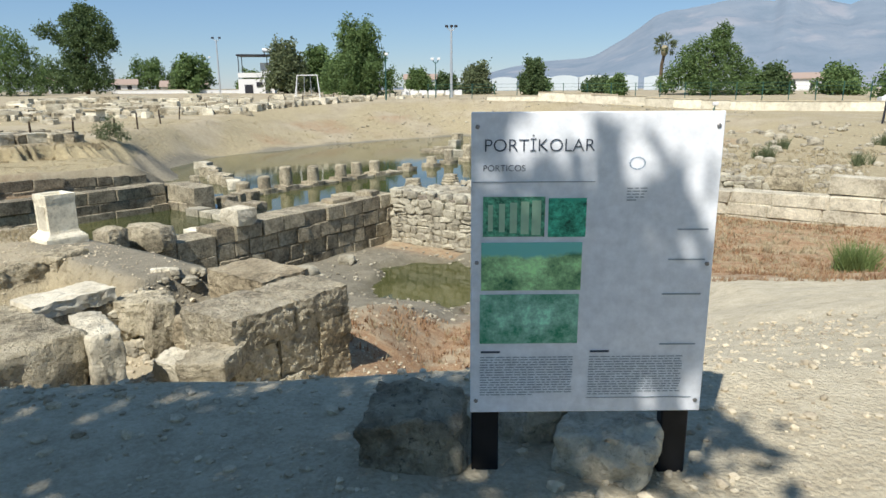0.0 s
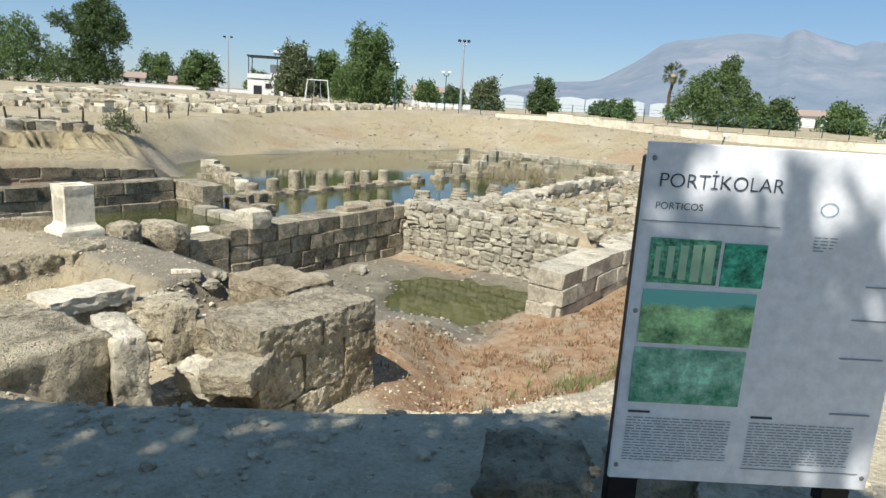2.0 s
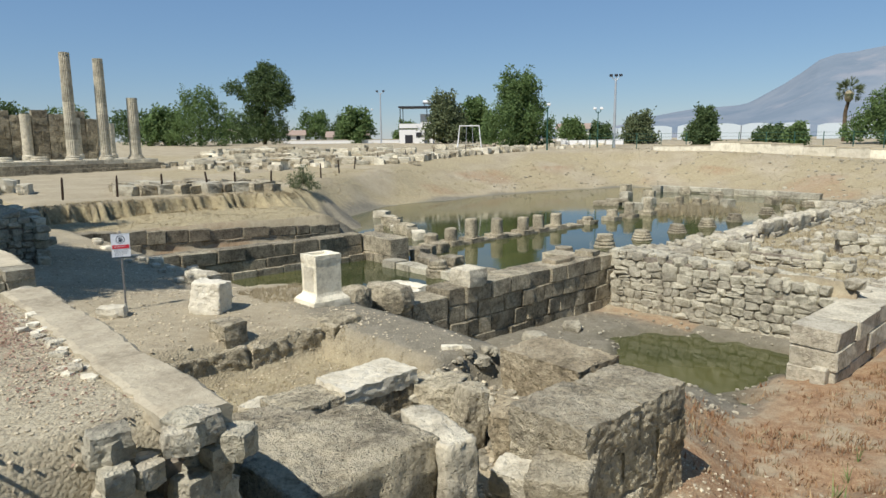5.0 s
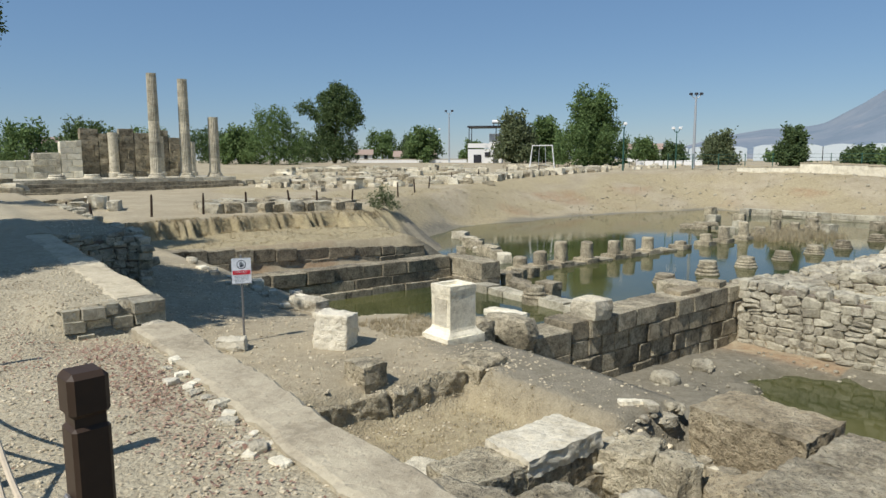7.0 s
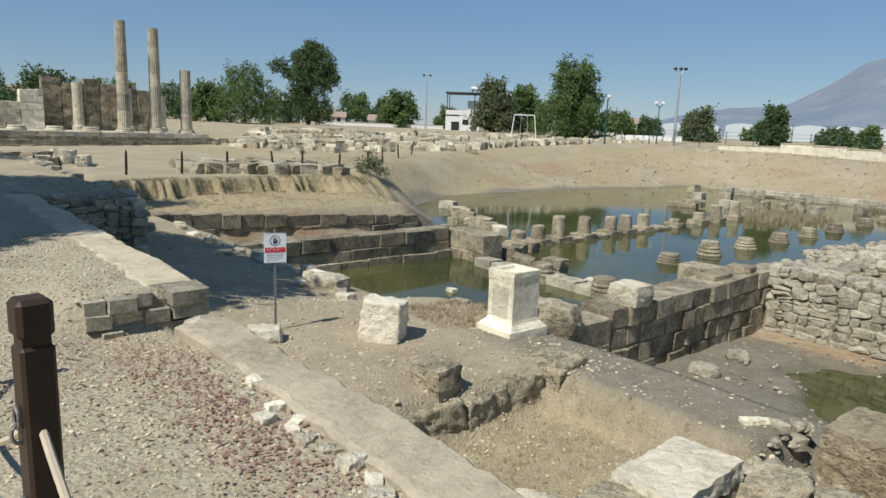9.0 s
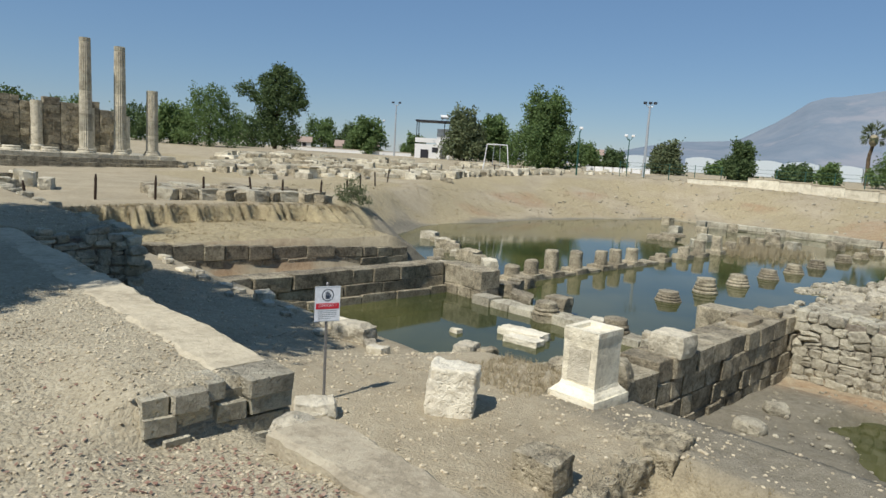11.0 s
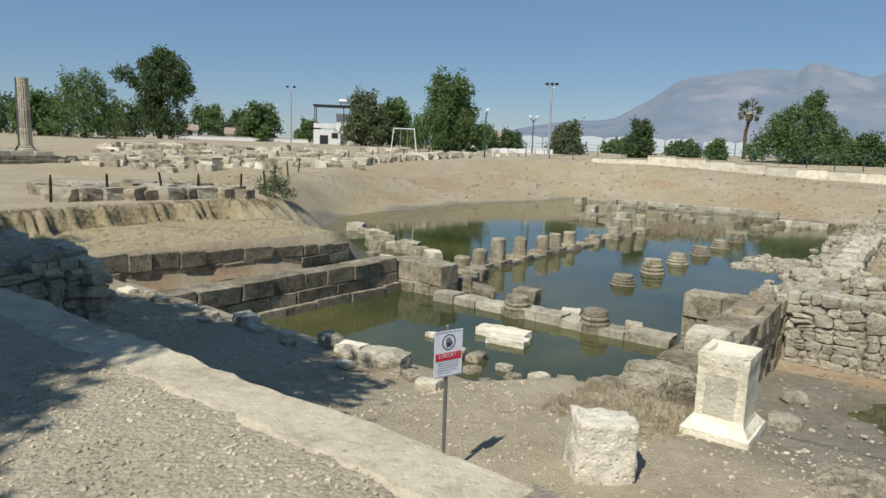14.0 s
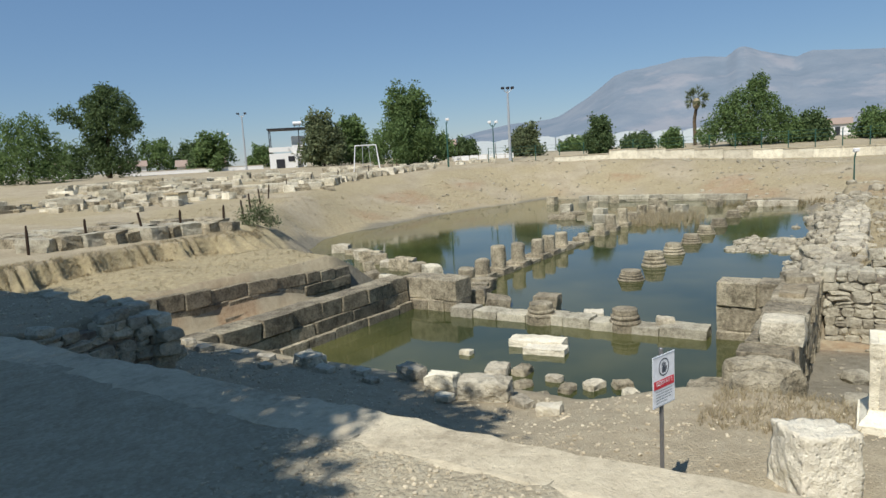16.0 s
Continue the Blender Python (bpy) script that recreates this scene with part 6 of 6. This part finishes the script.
# ---- buildings, poles and boundary wall ----
WHITEWASH = plain("whitewash", (0.74, 0.73, 0.70), 0.8)
DARK_SHEET = plain("dark_sheet", (0.03, 0.03, 0.035), 0.6)
GLASSHOUSE = plain("greenhouse_film", (0.50, 0.55, 0.57), 0.5)
TILE = plain("faded_roof_tile", (0.33, 0.25, 0.2), 0.8)
GALV = plain("galvanised_steel", (0.50, 0.52, 0.53), 0.45, 0.5)
GREEN_POST = plain("green_paint", (0.03, 0.09, 0.07), 0.5)


def house():
    x, y = P(99.6, 112)
    h = thing("house", pose(x, y, gz(x, y) + 0.1, 0, 0, 8) @ Matrix.Scale(0.82, 4), "white two storey house with a dark roof terrace", "house")
    part("wall", box_bm(5.2, 6, 3.2, (-0.6, 0, -0.5)), WHITEWASH, h)
    part("wall", box_bm(2.6, 5, 6.4, (2.4, 1.0, -0.5)), WHITEWASH, h, "taller stair tower")
    part("parapet", box_bm(4.4, 0.2, 0.9, (-1.0, -2.9, 3.0)), WHITEWASH, h)
    part("door", box_bm(1.6, 0.12, 2.0, (-1.2, -3.02, -0.4)), DARK_SHEET, h)
    part("window", box_bm(1.2, 0.12, 1.0, (0.9, -3.02, 1.1)), DARK_SHEET, h)
    for px, py in ((-3.0, -2.6), (2.6, -2.6), (-3.0, 2.6)):
        part("roof_post", box_bm(0.16, 0.16, 4.6, (px, py, 2.7)), DARK_SHEET, h)
    part("roof", box_bm(7.4, 6.6, 0.28, (0.4, 0, 7.2)), DARK_SHEET, h, "dark flat canopy")
    part("stair_rail", tube_bm(((0.4, -3.1, 3.6), (2.6, -3.1, 1.2)), 0.06), GALV, h)
    bm = lathe_bm(((0.4, 0), (0.4, 1.6), (0.3, 1.7)), 12)
    bmesh.ops.rotate(bm, verts=bm.verts[:], cent=(0, 0, 0), matrix=Matrix.Rotation(radians(90), 3, 'Y'))
    bmesh.ops.translate(bm, verts=bm.verts[:], vec=(1.6, 0, 8.4))
    part("water_tank", bm, WHITEWASH, h)
    for k in (-0.5, 0.5):
        part("tank_leg", box_bm(0.1, 0.8, 0.6, (2.4 + k, 0, 7.46)), DARK_SHEET, h)


house()
for az, d, w, hh, lab in ((106.3, 140, 9, 1.6, "low white house with a tiled roof behind the stone field"), (111.3, 160, 5, 2.2, "small white shed among the trees"), (115.9, 165, 5, 2.6, "small white house among the trees"), (134.5, 135, 12, 4.2, "white house with tiled roof behind the temple"), (57.0, 160, 8, 2.6, "small house with tiled roof behind the hedge"), (86.9, 150, 7, 3.0, "low white shed behind the lamp posts")):
    x, y = P(az, d)
    b = thing("house", pose(x, y, gz(x, y), 0, 0, az - 90), lab, "house")
    part("wall", box_bm(w, 5, hh, (0, 0, -0.3)), WHITEWASH, b)
    bm = bmesh.new()
    vs = [bm.verts.new(p) for p in ((-w / 2 - 0.3, -2.9, hh - 0.35), (w / 2 + 0.3, -2.9, hh - 0.35), (w / 2 + 0.3, 2.9, hh - 0.35), (-w / 2 - 0.3, 2.9, hh - 0.35), (-w / 2 - 0.3, 0, hh + 0.9), (w / 2 + 0.3, 0, hh + 0.9))]
    for f in ((0, 1, 5, 4), (2, 3, 4, 5), (0, 4, 3), (1, 2, 5), (0, 3, 2, 1)):
        bm.faces.new([vs[i] for i in f])
    part("roof", bm, TILE, b)
    part("window", box_bm(0.9, 0.1, 0.9, (-w * 0.25, -2.5, hh * 0.35)), DARK_SHEET, b)
    part("door", box_bm(0.9, 0.1, 1.9, (w * 0.2, -2.5, -0.2)), DARK_SHEET, b)
for i, (az0, az1, d, hh) in enumerate(((86.5, 80, 215, 4.2), (79.5, 70, 205, 4.4), (69.5, 60, 200, 4.0), (141, 150, 190, 4.5))):
    p, q = Vector(P(az0, d)), Vector(P(az1, d))
    g = thing("greenhouse", pose(p.x, p.y, gz(p.x, p.y), 0, 0, math.degrees(math.atan2((q - p).y, (q - p).x))), "long low white greenhouses in the distance", "greenhouse", "greenhouses")
    L = (q - p).length
    n = max(2, int(L / 8))
    for k in range(n):
        bm = bmesh.new()
        m = L / n
        prof = [(0.1, 0), (0.1, hh * 0.86), (m * 0.25, hh * 0.97), (m * 0.5, hh), (m * 0.75, hh * 0.97), (m - 0.1, hh * 0.86), (m - 0.1, 0)]
        a = [bm.verts.new((k * m + px, 0, pz)) for px, pz in prof]
        c2 = [bm.verts.new((k * m + px, 30, pz)) for px, pz in prof]
        for j in range(6):
            bm.faces.new((a[j], a[j + 1], c2[j + 1], c2[j]))
        bm.faces.new(a)
        part("bay", bm, GLASSHOUSE, g)


def lamp_pole(x, y, h, r, label, arms, material=GALV):
    p = thing("lamp_post", pose(x, y, gz(x, y)), label, "lamp post")
    part("pole", lathe_bm(((r * 1.3, -0.3), (r * 1.2, 0.3), (r, h * 0.5), (r * 0.7, h)), 10), material, p)
    for k, a in enumerate(arms):
        tip = (0.55 * a, 0, h + 0.25)
        arm = part("arm", tube_bm(((0, 0, h - 0.25), (0.3 * a, 0, h - 0.1), tip), 0.05), material, p)
        part("lamp_head", box_bm(0.42, 0.3, 0.3, (0.6 * a, 0, h + 0.2), 0.05), DARK_SHEET if material is GALV else WHITEWASH, arm)


x, y = 2.0, 91.7
lamp_pole(x, y, 8.7, 0.16, "tall grey floodlight pole with three heads", (-1, 0.05, 1))
x, y = P(82.3, 86)
lamp_pole(x, y, 4.6, 0.07, "thin lamp post with two white heads", (-0.7, 0.7), GREEN_POST)
x, y = P(86.2, 80)
lamp_pole(x, y, 5.2, 0.09, "dark green lamp post by the stone field", (0.25,), GREEN_POST)
x, y = P(102.9, 118)
lamp_pole(x, y, 9.0, 0.14, "tall grey pole with a forked head", (-1, 1))
x, y = P(104.3, 135)
lamp_pole(x, y, 6.5, 0.1, "thin white lamp post far behind", (-0.8, 0.8), GREEN_POST)
x, y = P(55.3, 60)
lamp_pole(x, y, 2.8, 0.06, "thin dark post on the bank", (0.2,), GREEN_POST)


def gantry():
    """A dark steel frame sign on a bent pole."""
    g = thing("sign_gantry", pose(33.2, 50.1, gz(33.2, 50.1), 0, 0, -35), "dark steel frame sign on a slim pole", "sign")
    z0 = 5.7 - gz(33.2, 50.1)
    part("pole", tube_bm(((-0.3, 0, -0.5), (-0.05, 0, z0 - 2.0), (0.1, 0, z0 - 0.8), (-0.5, 0, z0)), 0.08), DARK_SHEET, g)
    for x in (-0.8, 1.4):
        part("frame_bar", box_bm(0.1, 0.1, 0.95, (x, 0, z0)), DARK_SHEET, g)
    for z in (z0, z0 + 0.87):
        part("frame_bar", box_bm(2.1, 0.08, 0.08, (0.3, 0, z)), DARK_SHEET, g)
    part("lamp_box", box_bm(0.9, 0.3, 0.4, (0.35, 0, z0 + 0.15), 0.05), WHITEWASH, g)
    part("brace", tube_bm(((0.1, 0, z0 - 0.8), (1.0, 0, z0)), 0.05), DARK_SHEET, g)


gantry()


def swing():
    x, y = P(93.1, 79)
    s = thing("swing_frame", pose(x, y, gz(x, y), 0, 0, 5), "pale metal swing frame standing on the field", "swing")
    part("top_bar", tube_bm(((-1.25, 0, 3.1), (1.25, 0, 3.1)), 0.06), WHITEWASH, s)
    for sx in (-1, 1):
        for sy in (-0.9, 0.9):
            part("leg", tube_bm(((sx * 1.2, 0, 3.1), (sx * 1.55, sy, -0.1)), 0.05), WHITEWASH, s)
        part("hanger", tube_bm(((sx * 0.35, 0, 3.1), (sx * 0.45, 0.1, 0.7)), 0.03), GALV, s)
    part("seat", box_bm(1.0, 0.3, 0.06, (0, 0.1, 0.66)), DARK_SHEET, s)


swing()


def boundary():
    p, q = Vector((6.3, 85.7, 0)), Vector((130, 58, 0))
    L = (q - p).length
    w = thing("wall_boundary", pose(p.x, p.y, 0, 0, 0, math.degrees(math.atan2((q - p).y, (q - p).x))), "low whitewashed boundary wall along the road", "wall", kind="structure")
    n = 40
    for k in range(n):
        x = L * (k + 0.5) / n
        wp = p.lerp(q, (k + 0.5) / n)
        top = gz(wp.x, wp.y) + (1.05 if k > 1 else 0.55)
        part("panel", box_bm(L / n - 0.02, 0.3, 1.6, (x, 0, top - 1.6)), MARBLE, w)
        part("coping_stone", box_bm(L / n - 0.02, 0.42, 0.1, (x, 0, top)), CONCRETE, w)
    f = thing("fence", pose(p.x, p.y, 0, 0, 0, math.degrees(math.atan2((q - p).y, (q - p).x))), "thin wire fence on posts behind the wall", "fence")
    for k in range(44):
        part("fence_post", box_bm(0.09, 0.09, 2.2, (L * k / 44 - 8, 2.0, -0.1)), GREEN_POST, f)
    for zz in (1.2, 1.6, 2.0):
        part("wire", tube_bm(((-8, 2.0, zz), (L, 2.0, zz)), 0.02, 4), GREEN_POST, f)


boundary()
for i in range(7):
    x, y = P(85.5 - i * 0.75, 92 + i * 0.4)
    b = thing("low_wall_block", pose(x, y, gz(x, y), 0, 0, -8), "white low wall block near the lamp posts", "wall", "white wall blocks")
    part("body", box_bm(1.1, 0.4, 0.75, (0, 0, -0.1), 0.02), WHITEWASH, b)
# long low wall before the house
x, y = P(106.5, 128)
b = thing("low_wall", pose(x, y, gz(x, y), 0, 0, 12), "long whitewashed low wall before the houses", "wall")
part("body", box_bm(22, 0.4, 0.95, (0, 0, -0.3)), WHITEWASH, b)
part("coping_stone", box_bm(22.1, 0.5, 0.1, (0, 0, 0.65)), CONCRETE, b)


def car():
    x, y = 62, 92
    c = thing("car", pose(x, y, gz(x, y), 0, 0, -12), "white car parked on the road behind the wall", "car")
    bm = bmesh.new()
    prof = ((-2.1, 0.35), (-2.1, 0.85), (-1.4, 0.95), (-0.8, 1.42), (0.8, 1.42), (1.3, 0.95), (2.05, 0.85), (2.1, 0.35))
    a = [bm.verts.new((px, -0.8, pz)) for px, pz in prof]
    d = [bm.verts.new((px, 0.8, pz)) for px, pz in prof]
    for j in range(8):
        bm.faces.new((a[j], a[(j + 1) % 8], d[(j + 1) % 8], d[j]))
    bm.faces.new(a[::-1])
    bm.faces.new(d)
    part("body", bm, WHITEWASH, c)
    part("window", box_bm(1.5, 1.64, 0.34, (0, 0, 0.98)), DARK_SHEET, c)
    for px in (-1.3, 1.3):
        for py in (-0.8, 0.8):
            bm = lathe_bm(((0.3, -0.1), (0.32, 0), (0.3, 0.1)), 14)
            bmesh.ops.rotate(bm, verts=bm.verts[:], cent=(0, 0, 0), matrix=Matrix.Rotation(radians(90), 3, 'X'))
            bmesh.ops.translate(bm, verts=bm.verts[:], vec=(px, py, 0.32))
            part("wheel", bm, BLACK_METAL, c)


car()


# ---- distant mountain ----
def mountain():
    prof = ((98, 0.0), (91, 0.3), (87.4, 0.8), (83.6, 1.8), (80.7, 2.3), (77.6, 2.4), (76.7, 2.6), (74.4, 4.0), (72.3, 5.6), (71.2, 6.0), (70.1, 6.0), (67.1, 6.4), (65.5, 6.3), (63.9, 6.1), (63.1, 6.75), (62.5, 6.75), (61.6, 6.3), (59.1, 5.6), (58.1, 5.9), (53.6, 5.7), (47, 5.0), (38, 4.2), (28, 2.2), (15, 0.5))
    az = np.linspace(98, 15, 240)
    el = np.interp(-az, [-p[0] for p in prof], [p[1] for p in prof])
    rows = 26
    verts = []
    for j in range(rows):
        t = j / (rows - 1)
        for a, e in zip(az, el):
            d = 1500 + 900 * t
            px, py = P(a, d)
            h = 2400 * math.tan(radians(e)) * (t ** 1.15)
            n = noise.fractal(Vector((px * 0.0035, py * 0.0035, 3.1)), 1.0, 2.1, 6)
            verts.append((px, py, h * (1 + 0.10 * n * (1 - 0.6 * t)) + n * 14 * (1 - t) * (1 if e > 0.3 else 0) - 6 * (1 - t)))
    n = len(az)
    faces = [(j * n + i, (j + 1) * n + i, (j + 1) * n + i + 1, j * n + i + 1) for j in range(rows - 1) for i in range(n - 1)]
    me = bpy.data.meshes.new("backdrop")
    me.from_pydata(verts, [], faces)
    me.polygons.foreach_set("use_smooth", np.ones(len(me.polygons), bool))
    m, nt, b = mat("haze_tinted_mountain", 1.0)
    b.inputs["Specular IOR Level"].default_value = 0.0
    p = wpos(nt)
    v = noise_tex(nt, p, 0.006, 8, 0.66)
    # distance haze is painted here as pale blue grey base colours
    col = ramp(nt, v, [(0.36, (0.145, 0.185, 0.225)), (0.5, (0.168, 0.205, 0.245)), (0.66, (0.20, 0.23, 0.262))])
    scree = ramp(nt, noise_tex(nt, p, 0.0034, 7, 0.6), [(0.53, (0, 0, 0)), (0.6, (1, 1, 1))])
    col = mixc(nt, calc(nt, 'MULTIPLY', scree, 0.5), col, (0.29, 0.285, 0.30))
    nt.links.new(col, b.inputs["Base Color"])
    bump(nt, b, noise_tex(nt, p, 0.012, 8, 0.65), 0.25, 50.0)
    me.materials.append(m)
    tagged(new("backdrop", me), "mountain ridge on the horizon with blue grey haze painted in", "mountain", kind="structure")


mountain()

tufts("shrubs", R.normal(0, 0.25, 36) + np.repeat((-7.1, -7.0, -2.6, -2.1), 9), R.normal(0, 0.25, 36) + np.repeat((39.6, 44.3, 38.6, 47.4), 9), 0.7, 0.02, LEAF_OLIVE, "small dry olive shrubs on the bank", 30, 14)
